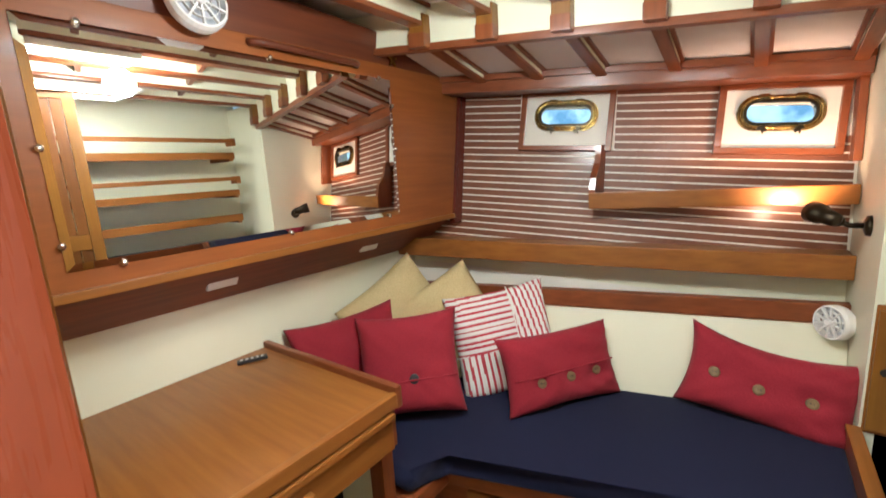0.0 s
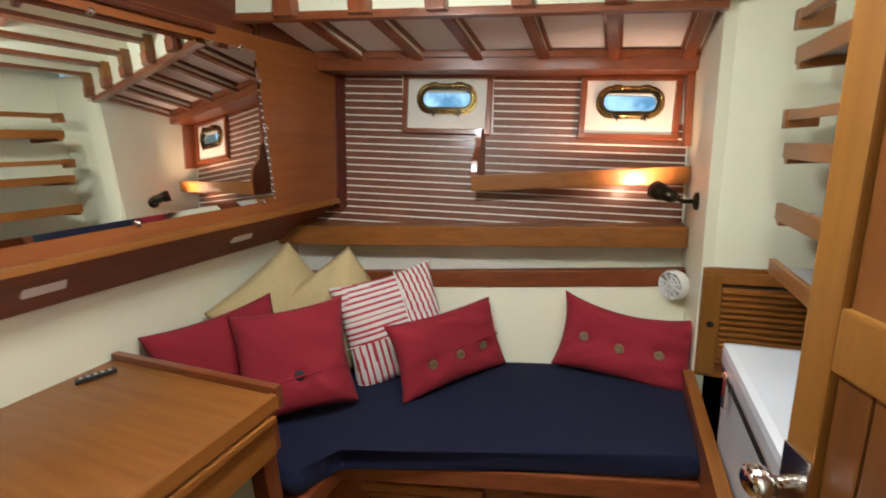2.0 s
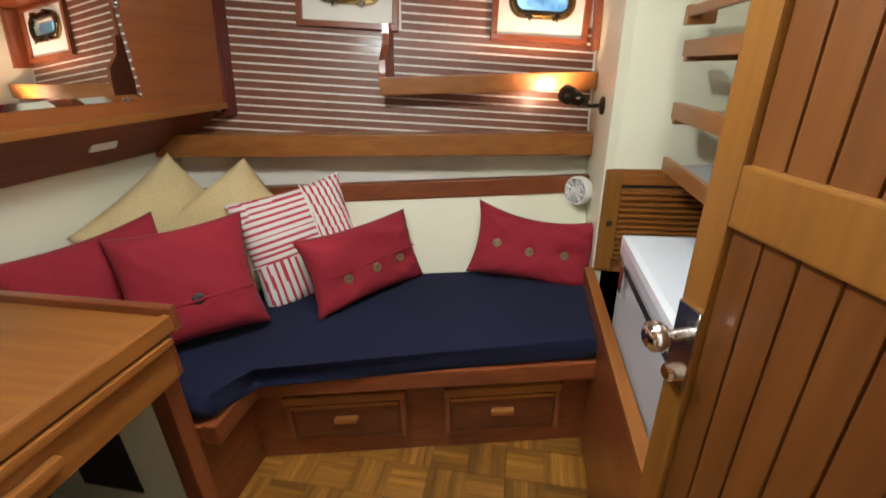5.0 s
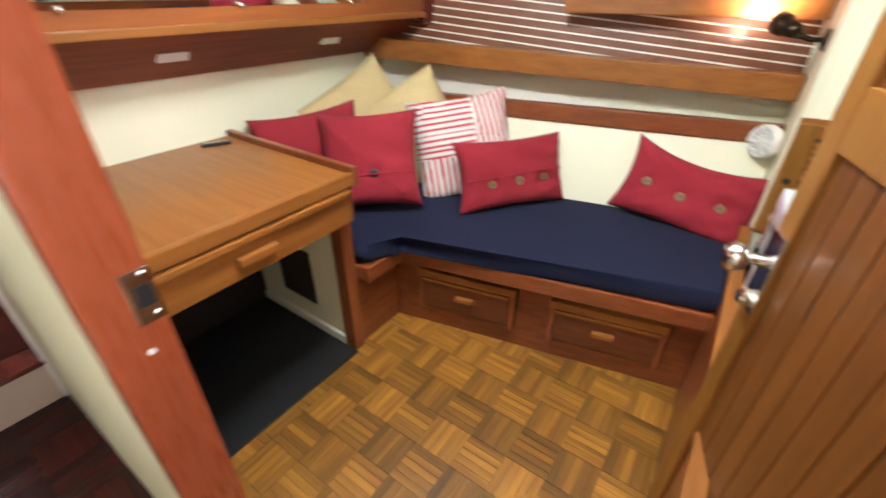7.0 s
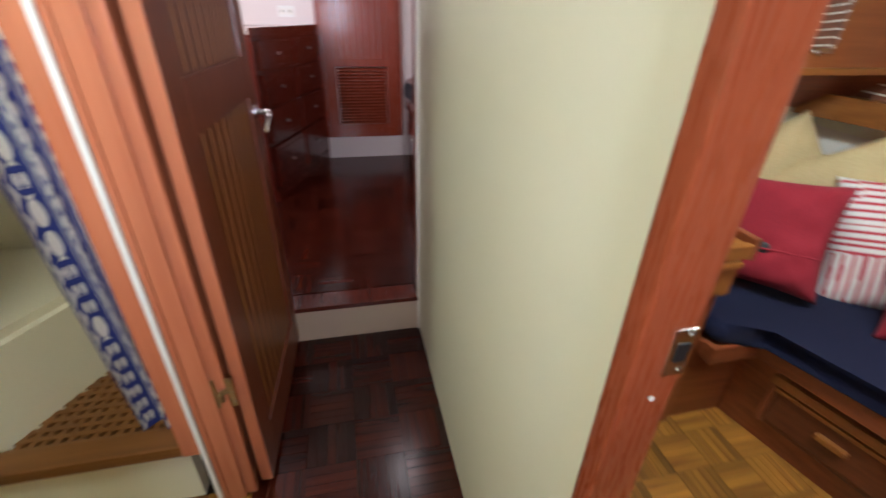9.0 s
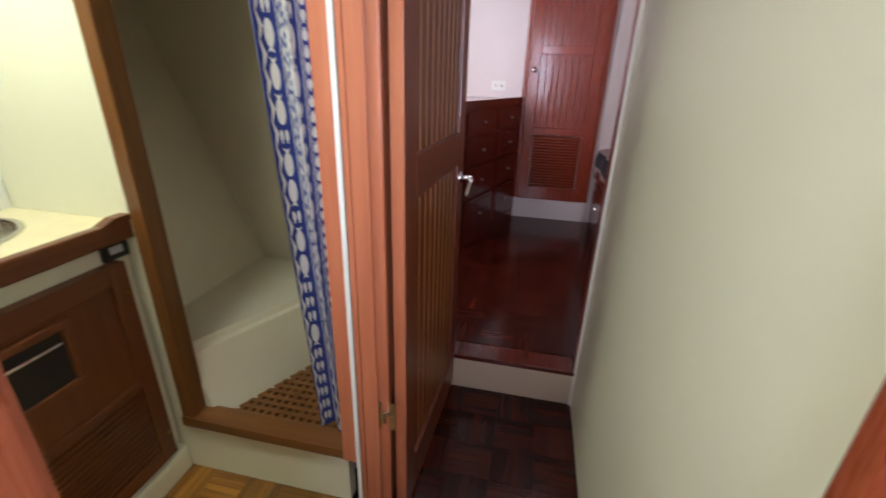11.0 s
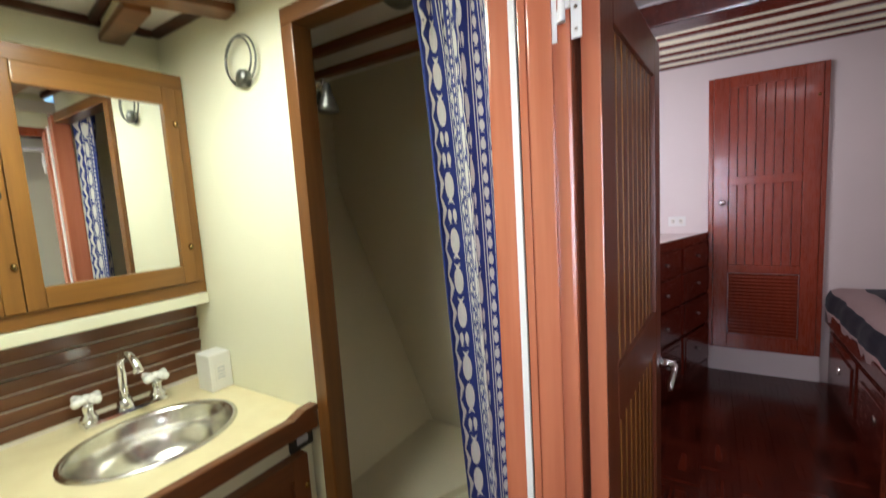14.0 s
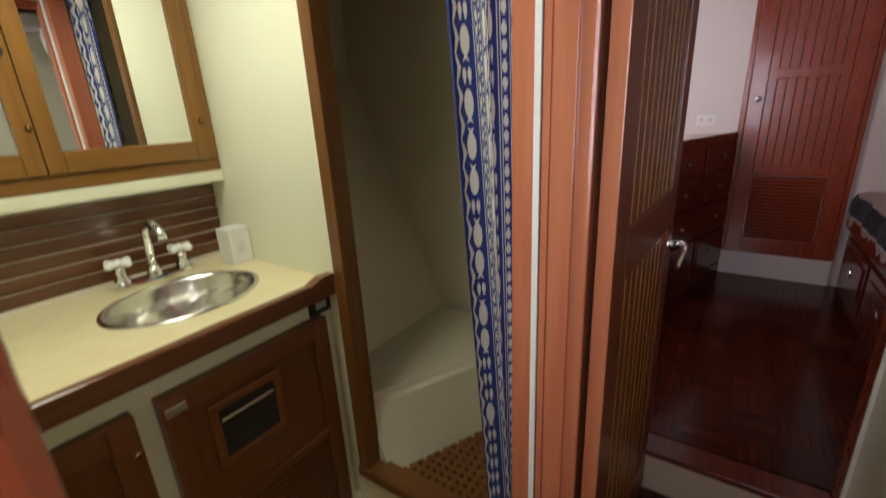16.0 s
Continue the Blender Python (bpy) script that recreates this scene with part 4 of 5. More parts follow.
def pillow_mesh(name, w, h, t, seed, pinch=0.10, sag=0.0, nx=44, ny=36, buttons=()):
    """A soft filled cover: thick in the middle, thin sharp corners, gentle creases."""
    rnd = random.Random(seed)
    ph = [rnd.uniform(0, 6.28) for _ in range(6)]
    bm = bmesh.new()
    grid = {}
    for s in (1, -1):
        for i in range(nx + 1):
            for j in range(ny + 1):
                u, v_ = 2 * i / nx - 1, 2 * j / ny - 1
                edge = i in (0, nx) or j in (0, ny)
                if s < 0 and edge:
                    grid[s, i, j] = grid[1, i, j]
                    continue
                f = max(0.0, (1 - u ** 4) * (1 - v_ ** 4)) ** 0.55
                x = u * w / 2 * (1 - pinch * (1 - v_ * v_) * abs(u) ** 3)
                y = v_ * h / 2 * (1 - pinch * (1 - u * u) * abs(v_) ** 3)
                y -= sag * (1 - u * u) * (v_ > 0) * v_
                z = s * t / 2 * f + 0.006 * math.sin(5 * u + ph[0]) * math.sin(4 * v_ + ph[1]) * f + 0.004 * math.sin(11 * u * v_ + ph[2] + 5 * v_) * f
                z += 0.010 * math.sin(2.2 * u + ph[3]) + s * 0.0035 * f * (abs(u * v_) ** 0.7) * math.sin(16 * (u - v_ * (1 if u * v_ > 0 else -1)) + ph[4])
                z -= s * tuft(u * w / 2, v_ * h / 2, buttons)
                grid[s, i, j] = bm.verts.new((x, y, z))
    for s in (1, -1):
        for i in range(nx):
            for j in range(ny):
                q = (grid[s, i, j], grid[s, i + 1, j], grid[s, i + 1, j + 1], grid[s, i, j + 1])
                bm.faces.new(q if s > 0 else q[::-1])
    return bm


def facing(c, yaw, back, roll):
    """Local x across, y up, z out of the face. yaw: way of the width; back: lean; roll: turn in its plane."""
    return Matrix.Translation(c) @ Matrix.Rotation(radians(yaw), 4, "Z") @ Matrix.Rotation(radians(90 - back), 4, "X") @ Matrix.Rotation(radians(roll), 4, "Z")


def pillow_height(x, y, w, h, t, seed):
    """Height of the cover's front over its middle plane."""
    rnd = random.Random(seed)
    ph = [rnd.uniform(0, 6.28) for _ in range(6)]
    u, v_ = 2 * x / w, 2 * y / h
    f = max(0.0, (1 - u ** 4) * (1 - v_ ** 4)) ** 0.55
    return t / 2 * f + 0.006 * math.sin(5 * u + ph[0]) * math.sin(4 * v_ + ph[1]) * f + 0.004 * math.sin(11 * u * v_ + ph[2] + 5 * v_) * f + 0.010 * math.sin(2.2 * u + ph[3])


def pillow(label, c, yaw, back, roll, w, h, t, material, seed, buttons=(), bmat=None, seam=None, sag=0.0, pinch=0.10):
    p = thing("throw_pillow", label, "pillow", "throw pillows")
    p.matrix_world = facing(c, yaw, back, roll)
    cov = part("cover", pillow_mesh("cover", w, h, t, seed, pinch, sag, buttons=buttons), material, p, smooth=True)
    for bx, by in buttons:
        face = max(pillow_height(bx, by, w, h, t, seed) - 0.013, 0.01)
        bt = part("button", lathe([(0.016, -0.006), (0.0175, 0.004), (0.015, 0.007), (0.008, 0.005), (0, 0.005)], 16, m=Matrix.Translation((bx, by, face))), bmat or BUTTON, p, "round coconut button", True)
        for a in (-0.004, 0.004):
            part("hole", cyl((bx + a, by, face + 0.004), (bx + a, by, face + 0.0062), 0.002, n=6), BLACK, bt)
    if seam is not None:
        part("flap_seam", tube([(x, seam + 0.005 * math.sin(9 * x), pillow_height(x, seam + 0.005 * math.sin(9 * x), w, h, t, seed) - 0.001) for x in np.linspace(-w * 0.43, w * 0.43, 14)], 0.003, 6), material, p)
    return p


pillow("dark red linen lumbar pillow with three coconut buttons", (-0.335, 1.372, 0.572), 52, 22, 1, 0.47, 0.28, 0.13, REDF, 3, ((-0.105, -0.035), (0.012, -0.033), (0.125, -0.03)), seam=-0.008)
pillow("dark red linen lumbar pillow with three buttons beside the partition", (0.278, 1.600, 0.565), 8, 24, -11, 0.485, 0.29, 0.13, REDF, 5, ((-0.145, -0.015), (-0.02, -0.028), (0.11, -0.02)), sag=0.03)
pillow("square dark red pillow with one dark button", (-0.760, 1.025, 0.632), 40, 26, 2, 0.38, 0.37, 0.15, REDF, 7, ((0.015, -0.055),), BLACK, seam=-0.06)
pillow("square dark red pillow leaning behind another", (-0.985, 0.950, 0.620), 60, 22, 6, 0.42, 0.37, 0.13, REDF, 8, ((0.12, -0.09),), BLACK, seam=-0.09)
pillow("tan burlap pillow standing in the corner", (-0.985, 1.250, 0.690), 62, 18, 30, 0.42, 0.42, 0.13, TAN, 11, pinch=0.06)
pillow("tan burlap pillow leaning on the settee back", (-0.805, 1.340, 0.655), 38, 20, 30, 0.42, 0.42, 0.13, TAN, 12, pinch=0.06)


def striped_pillow(c, yaw, back, roll):
    """White and red ticking: its stripes are strips of the cover itself, cross-laid in three fields."""
    p = thing("throw_pillow", "white and red striped cotton pillow, stripes laid crosswise", "pillow", "throw pillows")
    p.matrix_world = facing(c, yaw, back, roll)
    w, h, t = 0.42, 0.42, 0.13
    bm = pillow_mesh("cover", w, h, t, 21, 0.08, 0.0, 88, 88)
    me = mesh_of("cover", bm, WHITEC, True)
    me.materials.append(REDST)
    for f in me.polygons:
        x, y = f.center.x / w + 0.5, f.center.y / h + 0.5
        if y < 0.42:
            s = x * 17
        elif x < 0.62:
            s = y * 19
        else:
            s = x * 19 + y * 2
        f.material_index = 1 if (s % 1.0) < 0.40 else 0
    ob = new("cover", me)
    ob.parent = p
    for a, b in (((-0.49, 0.42), (0.49, 0.42)), ((0.62, 0.42), (0.62, 0.98))):
        pts = []
        for q in np.linspace(0, 1, 12):
            u, v_ = (a[0] + 0.5) * 0 + a[0] + (b[0] - a[0]) * q, a[1] + (b[1] - a[1]) * q
            X, Y = (u * w if a[1] == b[1] else (u - 0.5) * w), (v_ - 0.5) * h
            f = max(0.0, (1 - (2 * X / w) ** 4) * (1 - (2 * Y / h) ** 4)) ** 0.55
            pts.append((X, Y, t / 2 * f + 0.004))
        part("piping", tube(pts, 0.003, 6), WHITEC, p)
    return p


striped_pillow((-0.568, 1.385, 0.630), 38, 20, 9)

# ---------------------------------------------------------------- desk
dk = thing("desk", "built-in varnished teak desk with one drawer and raised rim", "desk")
part("desktop", box(-1.165, -0.535, 0.035, 0.715, 0.705, 0.731, 0.004), TEAKX, dk)
part("edge_rim", box(-1.165, -0.522, 0.708, 0.730, 0.690, 0.752, 0.006), MAHX, dk)
part("front_lip", box(-0.540, -0.518, 0.035, 0.708, 0.698, 0.738, 0.006), TEAKY, dk)
part("apron", box(-0.560, -0.540, 0.035, 0.715, 0.575, 0.700, 0.003), MAHY, dk)
dr = part("drawer", box(-0.541, -0.526, 0.055, 0.690, 0.582, 0.690, 0.004), TEAKY, dk)
part("finger_rail", box(-0.532, -0.512, 0.055, 0.690, 0.674, 0.692, 0.005), TEAKY, dr)
part("pull", box(-0.527, -0.505, 0.315, 0.425, 0.622, 0.644, 0.006), TEAKY, dr)
part("leg", box(-0.640, -0.585, 0.690, 0.735, 0.0, 0.600, 0.004), MAHZ, dk)
part("side_panel", box(-1.165, -0.641, 0.705, 0.732, 0.03, 0.600), CREAM, dk, "cream painted side panel")
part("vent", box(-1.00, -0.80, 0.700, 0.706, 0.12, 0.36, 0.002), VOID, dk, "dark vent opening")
# dark board on the bulkhead paints the shade under the desk
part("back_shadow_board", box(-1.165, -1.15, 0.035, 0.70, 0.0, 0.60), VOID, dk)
part("kick_rail", box(-1.165, -0.641, 0.690, 0.705, 0.0, 0.04, 0.003), OFFW, dk)
# flat black sheet covering the parquet under the desk
fm = thing("under_desk_sheet", "thin black sheet on the floor under the desk", "mat")
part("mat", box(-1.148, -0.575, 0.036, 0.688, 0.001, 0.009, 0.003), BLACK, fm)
rc = thing("remote_control", "black plastic remote control on the desk", "remote control")
rc.matrix_world = pose(-1.090, 0.625, 0.7315, 0, 0, 66) @ Matrix.Scale(0.66, 4)
part("body", box(-0.07, 0.07, -0.019, 0.019, 0.0, 0.016, 0.005), BLACK, rc)
for i in range(5):
    part("key", box(-0.055 + i * 0.024, -0.043 + i * 0.024, -0.008, 0.008, 0.016, 0.018), GREY, rc)

# ---------------------------------------------------------------- shelves, locker and cool box behind the door
def open_shelf(z, fiddle, x0=0.635, deep=True):
    s = thing("open_shelf", "long open shelf with teak fiddle and white board", "shelf", "open shelves")
    if deep:
        part("board", box(x0 + 0.012, 0.899, 0.10, 1.40, z - 0.012, z, 0.002), WTOP, s, "white laminate board")
    part("fiddle", box(x0, x0 + 0.016, 0.08, 1.42, z - 0.022, z + fiddle, 0.004), TEAKY, s)
    part("bracket", box(x0 + 0.002, 0.899, 1.385, 1.41, z - 0.035, z - 0.0125, 0.003), TEAKX, s)
    return s


for z, f in ((1.482, 0.020), (1.250, 0.018), (1.086, 0.024), (0.934, 0.020)):
    open_shelf(z, f)
for z in (1.333, 1.570):
    s = thing("shelf_rail", "teak guard rail on a block across the shelf", "rail", "shelf rails")
    part("bar", box(0.632, 0.652, 0.08, 1.42, z - 0.008, z + 0.016, 0.004), TEAKY, s)
    part("block", box(0.628, 0.70, 1.405, 1.435, z - 0.028, z + 0.020, 0.004), TEAKX, s)

lc = thing("louvre_cabinet", "teak cabinet front with a louvred door below the shelves", "cabinet")
part("frame", box(0.496, 0.899, 1.545, 1.60, 0.50, 0.884, 0.003), TEAKX, lc)
part("stile", box(0.505, 0.555, 1.530, 1.546, 0.515, 0.870, 0.003), TEAKZ, lc)
part("top_rail", box(0.555, 0.895, 1.530, 1.546, 0.835, 0.870, 0.003), TEAKX, lc)
for i in range(13):
    z = 0.56 + i * 0.0205
    part("louvre", add_hex(bmesh.new(), [(0.556, 1.522, z), (0.89, 1.522, z), (0.89, 1.545, z + 0.010), (0.556, 1.545, z + 0.010),
                                         (0.556, 1.522, z + 0.008), (0.89, 1.522, z + 0.008), (0.89, 1.545, z + 0.017), (0.556, 1.545, z + 0.017)]), TEAKX, lc)
part("backing", box(0.556, 0.89, 1.540, 1.5455, 0.55, 0.83), VOID, lc)
part("finger_hole", cyl((0.53, 1.5285, 0.695), (0.53, 1.5315, 0.695), 0.011), BLACK, lc)

cb = thing("cool_box", "grey steel cool box with white lid and black seal", "cool box")
part("body", box(0.505, 0.895, 0.50, 1.19, 0.06, 0.700, 0.012), GREY, cb, "grey painted steel body")
part("seal", box(0.500, 0.897, 0.495, 1.195, 0.700, 0.722, 0.004), BLACK, cb, "black rubber seal")
part("lid", box(0.496, 0.899, 0.49, 1.20, 0.722, 0.785, 0.018), WTOP, cb, "white moulded lid")
for y in (0.62, 1.10):
    la = part("latch", box(0.487, 0.4975, y - 0.012, y + 0.012, 0.655, 0.745, 0.003), CHROME, cb, "chrome toggle latch")
    part("pin", cyl((0.489, y - 0.016, 0.735), (0.489, y + 0.016, 0.735), 0.005, n=10), STEEL, la)
setting("trim_locker_side", box(0.470, 0.493, 0.30, 1.545, 0.0, 0.50, 0.004), MAHY, "mahogany side board before the cool box", "trim")
setting("trim_seat_end", box(0.483, 0.4935, 1.16, 1.70, 0.38, 0.50, 0.002), CREAM, "cream painted end of the settee", "trim")
setting("trim_locker_lip", box(0.466, 0.500, 0.30, 1.545, 0.50, 0.515, 0.004), TEAKY, "teak lip on the side board", "trim")

# ---------------------------------------------------------------- washroom
vn = thing("vanity", "cream washstand with mahogany trim and a framed door", "vanity")
part("carcass", box(-0.618, 0.635, -1.398, -1.375, 0.10, 0.862), CREAM, vn, "cream painted front")
part("plinth", box(-0.618, 0.635, -1.945, -1.34, 0.0, 0.10, 0.02), CREAM, vn)
def worktop(x0, x1, y0, y1, z0, z1, cx, cy, rx, ry, n=48):
    """A slab with an oval hole; the rim of the hole is joined to points on the outline."""
    def outer(t):
        c, q = math.cos(t), math.sin(t)
        k = min((x1 - cx) / c if c > 1e-9 else (x0 - cx) / c if c < -1e-9 else 9, (y1 - cy) / q if q > 1e-9 else (y0 - cy) / q if q < -1e-9 else 9)
        return cx + k * c, cy + k * q

    angles = sorted([2 * math.pi * i / n for i in range(n)] + [math.atan2(y - cy, x - cx) % (2 * math.pi) for x in (x0, x1) for y in (y0, y1)])
    return ring_plate([outer(t) for t in angles], [(cx + rx * math.cos(t), cy + ry * math.sin(t)) for t in angles], z0, z1)


part("counter", worktop(-0.618, 0.635, -1.945, -1.345, 0.864, 0.900, -0.335, -1.62, 0.19, 0.156), COUNT, vn, "mottled cream laminate counter")
ed = part("counter_edge", box(-0.618, 0.635, -1.362, -1.335, 0.855, 0.908, 0.006), VANX, vn, "mahogany counter edge")
part("edge_ramp", add_hex(bmesh.new(), [(-0.6185, -1.364, 0.905), (-0.53, -1.364, 0.905), (-0.53, -1.333, 0.905), (-0.6185, -1.333, 0.905),
                                        (-0.6185, -1.364, 0.921), (-0.575, -1.364, 0.921), (-0.575, -1.333, 0.921), (-0.6185, -1.333, 0.921)], 0.002), VANX, ed)


def vanity_door(x0, x1, z0, z1, window):
    d = part("door", box(x0, x1, -1.374, -1.352, z0, z1, 0.004), VANZ, vn)
    part("stile", box(x0, x0 + 0.05, -1.352, -1.341, z0, z1, 0.003), VANZ, d)
    part("stile", box(x1 - 0.05, x1, -1.352, -1.341, z0, z1, 0.003), VANZ, d)
    part("rail", box(x0 + 0.05, x1 - 0.05, -1.352, -1.341, z1 - 0.055, z1, 0.003), VANX, d)
    part("rail", box(x0 + 0.05, x1 - 0.05, -1.352, -1.341, z0, z0 + 0.05, 0.003), VANX, d)
    part("rail", box(x0 + 0.05, x1 - 0.05, -1.352, -1.341, z0 + 0.302, z0 + 0.322, 0.003), VANX, d)
    if window:
        xm = (x0 + x1) / 2 + 0.043
        part("window", box(xm - 0.075, xm + 0.075, -1.3515, -1.347, z0 + 0.45, z0 + 0.59), VOID, d, "dark opening")
        for a0, a1, b0, b1 in ((-0.095, 0.095, 0.59, 0.61), (-0.095, 0.095, 0.43, 0.45), (-0.095, -0.075, 0.45, 0.59), (0.075, 0.095, 0.45, 0.59)):
            part("window_frame", box(xm + a0, xm + a1, -1.352, -1.338, z0 + b0, z0 + b1, 0.004), VANZ, d)
        part("towel_bar", cyl((xm - 0.07, -1.349, z0 + 0.555), (xm + 0.07, -1.349, z0 + 0.555), 0.006), STEEL, d)
        for i in range(12):
            part("slat", box(x0 + 0.055, x1 - 0.055, -1.3515, -1.346, z0 + 0.06 + i * 0.019, z0 + 0.071 + i * 0.019), VANX, d)
    for z in (z1 - 0.09, z0 + 0.09):
        part("hinge", ball((x0 + 0.01, -1.344, z), 0.010, sy=0.6), BRASS, d, smooth=True)
    part("catch", box(x1 - 0.05, x1 - 0.005, -1.345, -1.335, z1 - 0.045, z1 - 0.022, 0.003), STEEL, d, "steel turn catch")


vanity_door(-0.575, -0.122, 0.115, 0.800, True)
vanity_door(-0.078, 0.35, 0.115, 0.800, False)
so = thing("power_outlet", "black recessed outlet in the washstand front", "outlet", at=(-0.578, -1.374, 0.83))
part("plate", box(-0.037, 0.037, 0.0, 0.012, -0.027, 0.027, 0.005), BLACK, so)
part("socket", box(-0.018, 0.018, 0.012, 0.014, -0.010, 0.010), GREY, so)

# sink and faucet
SX, SY = -0.335, -1.62
sk = thing("sink", "oval brushed steel basin set in the counter", "sink", at=(SX, SY, 0.9))
part("bowl", lathe([(1.0, 0.0015), (0.99, 0.006), (0.945, 0.006), (0.90, -0.002), (0.86, -0.05), (0.76, -0.10), (0.5, -0.132), (0.12, -0.14), (0, -0.14)], 48, ex=0.20, ey=0.165, lid=False), STEEL, sk, smooth=True)
part("drain", lathe([(0.024, -0.139), (0.022, -0.136), (0.010, -0.137), (0, -0.137)], 18), CHROME, sk, smooth=True)
fc = thing("faucet", "chrome gooseneck faucet with white porcelain cross handles", "faucet", at=(-0.355, -1.84, 0.900))
part("base", box(-0.105, 0.105, -0.026, 0.026, 0.0, 0.022, 0.010), CHROME, fc)
part("spout", tube([(0, 0, 0.02), (0, 0, 0.09)] + [(0, 0.06 - 0.06 * math.cos(a), 0.13 + 0.055 * math.sin(a)) for a in np.linspace(0, 2.9, 12)], 0.012, 12), CHROME, fc, smooth=True)
part("collar", lathe([(0.024, 0.02), (0.02, 0.035), (0.015, 0.05), (0, 0.05)], 18), CHROME, fc, smooth=True)
for sx in (-0.085, 0.085):
    hv = part("valve", lathe([(0.020, 0.02), (0.022, 0.03), (0.014, 0.04), (0.012, 0.06), (0.017, 0.066), (0, 0.07)], 18, m=Matrix.Translation((sx, 0, 0))), CHROME, fc, smooth=True)
    bm = ball((sx, 0, 0.082), 0.014)
    for a in range(4):
        c_, s_ = math.cos(a * math.pi / 2 + 0.5), math.sin(a * math.pi / 2 + 0.5)
        cyl((sx, 0, 0.082), (sx + 0.030 * c_, 0.030 * s_, 0.082), 0.008, 0.011, 10, bm)
        ball((sx + 0.032 * c_, 0.032 * s_, 0.082), 0.011, bm, n=10)
    part("cross_handle", bm, CERAM, hv, "white porcelain cross handle", True)
cu = thing("tissue_box", "square white plastic freshener box on the counter", "box")
cu.matrix_world = pose(-0.583, -1.775, 0.9005, 0, 0, 0) @ Matrix.Scale(0.88, 4)
part("body", box(-0.04, 0.04, -0.045, 0.045, 0, 0.135, 0.006), WPLAS, cu)
part("panel", box(-0.018, 0.022, 0.045, 0.047, 0.03, 0.10, 0.001), CERAM, cu)
for i in range(4):
    part("slit", box(-0.012, 0.016, 0.047, 0.0478, 0.045 + i * 0.012, 0.049 + i * 0.012), GREY, cu)

# splashback of slats and mirror cabinet
sb = thing("splashback", "sloping mahogany slat splashback behind the faucet", "splashback")
for i in range(6):
    z = 0.915 + i * 0.040
    part("slat", add_hex(bmesh.new(), [(-0.618, -1.935 + 0.001 * i, z), (0.60, -1.935, z), (0.60, -1.915, z), (-0.618, -1.915, z),
                                       (-0.618, -1.925, z + 0.0365), (0.60, -1.925, z + 0.0365), (0.60, -1.905, z + 0.0365), (-0.618, -1.905, z + 0.0365)], 0.002), SPLASH, sb)
part("backing", box(-0.618, 0.60, -1.948, -1.917, 0.902, 1.17), OFFW, sb)
setting("trim_shelf_lip", box(-0.618, 0.63, -1.95, -1.822, 1.170, 1.205, 0.004), CREAM, "cream painted lip under the mirror cabinet", "trim")
cab = thing("mirror_cabinet", "honey teak wall cabinet with a mirrored door", "cabinet", at=(0, 0.045, 0))
part("body", box(-0.655 + 0.037, 0.42, -1.994, -1.888, 1.205, 1.895), CREAM, cab)
part("outer_frame", box(-0.617, 0.42, -1.888, -1.872, 1.850, 1.893, 0.003), HONX, cab)
part("outer_frame", box(-0.617, 0.42, -1.888, -1.872, 1.207, 1.245, 0.003), HONX, cab)
part("outer_frame", box(-0.617, -0.592, -1.888, -1.872, 1.245, 1.850, 0.003), HONZ, cab)


def cabinet_door(x0, x1, hole):
    d = part("door", box(x0, x1, -1.888, -1.878, 1.247, 1.848), HONX, cab)
    for a0, a1, z0, z1, m in ((x0, x0 + 0.038, 1.247, 1.848, HONZ), (x1 - 0.038, x1, 1.247, 1.848, HONZ), (x0 + 0.038, x1 - 0.038, 1.247, 1.302, HONX), (x0 + 0.038, x1 - 0.038, 1.796, 1.848, HONX)):
        part("frame", box(a0, a1, -1.880, -1.862, z0, z1, 0.004), m, d)
    part("mirror_glass", box(x0 + 0.036, x1 - 0.036, -1.8795, -1.874, 1.30, 1.80), MIRROR, d)
    for z in (1.36, 1.74):
        part("hinge", ball((x0 + 0.01, -1.860, z), 0.010, sx=0.7), BRASS, d, smooth=True)
    if hole:
        part("finger_hole", cyl((x0 + 0.026, -1.8625, 1.53), (x0 + 0.026, -1.8612, 1.53), 0.017), BLACK, d, "dark finger hole")


cabinet_door(-0.588, -0.182, False)
cabinet_door(-0.180, 0.238, True)

# towel ring
tr = thing("towel_ring", "dark steel double towel ring on the cream wall", "towel ring", at=(-0.62, -1.495, 1.820))
part("rose", lathe([(0.021, 0), (0.024, 0.010), (0.022, 0.020), (0.012, 0.026), (0, 0.026)], 18, m=Matrix.Rotation(radians(90), 4, "Y")), PEWTER, tr, smooth=True)
for r, o in ((0.066, 0.014), (0.058, 0.022)):
    part("ring", tube([(o, r * math.sin(a), 0.045 + r * math.cos(a)) for a in np.linspace(0, 2 * math.pi, 28, endpoint=False)], 0.0026, 8, closed=True), PEWTER, tr, smooth=True)

# shower opening trim
for bm, m, nm in ((box(-0.666, -0.606, -1.322, -1.279, 0.236, 1.908, 0.005), TRIMZ, "shower_frame_side"), (box(-0.666, -0.606, -1.322, -0.762, 1.908, 1.950, 0.005), TRIMY, "shower_frame_top"),
                  (box(-0.675, -0.600, -1.325, -0.70, 0.200, 0.238, 0.008), TRIMY, "shower_sill")):
    setting(nm, bm, m, "varnished teak trim round the shower opening", "trim")
gt = thing("shower_grate", "teak lattice grating on the shower floor", "grating")
for i in range(16):
    x = -1.13 + i * 0.03
    part("slat", box(x, x + 0.016, -1.62, -0.72, 0.185, 0.200, 0.001), TRIMY, gt)
for i in range(30):
    y = -1.62 + i * 0.03
    part("cross_slat", box(-1.14, -0.67, y, y + 0.016, 0.180, 0.1985), TRIMY, gt)
part("rim", box(-1.152, -1.134, -1.64, -0.71, 0.165, 0.215, 0.004), TRIMY, gt)
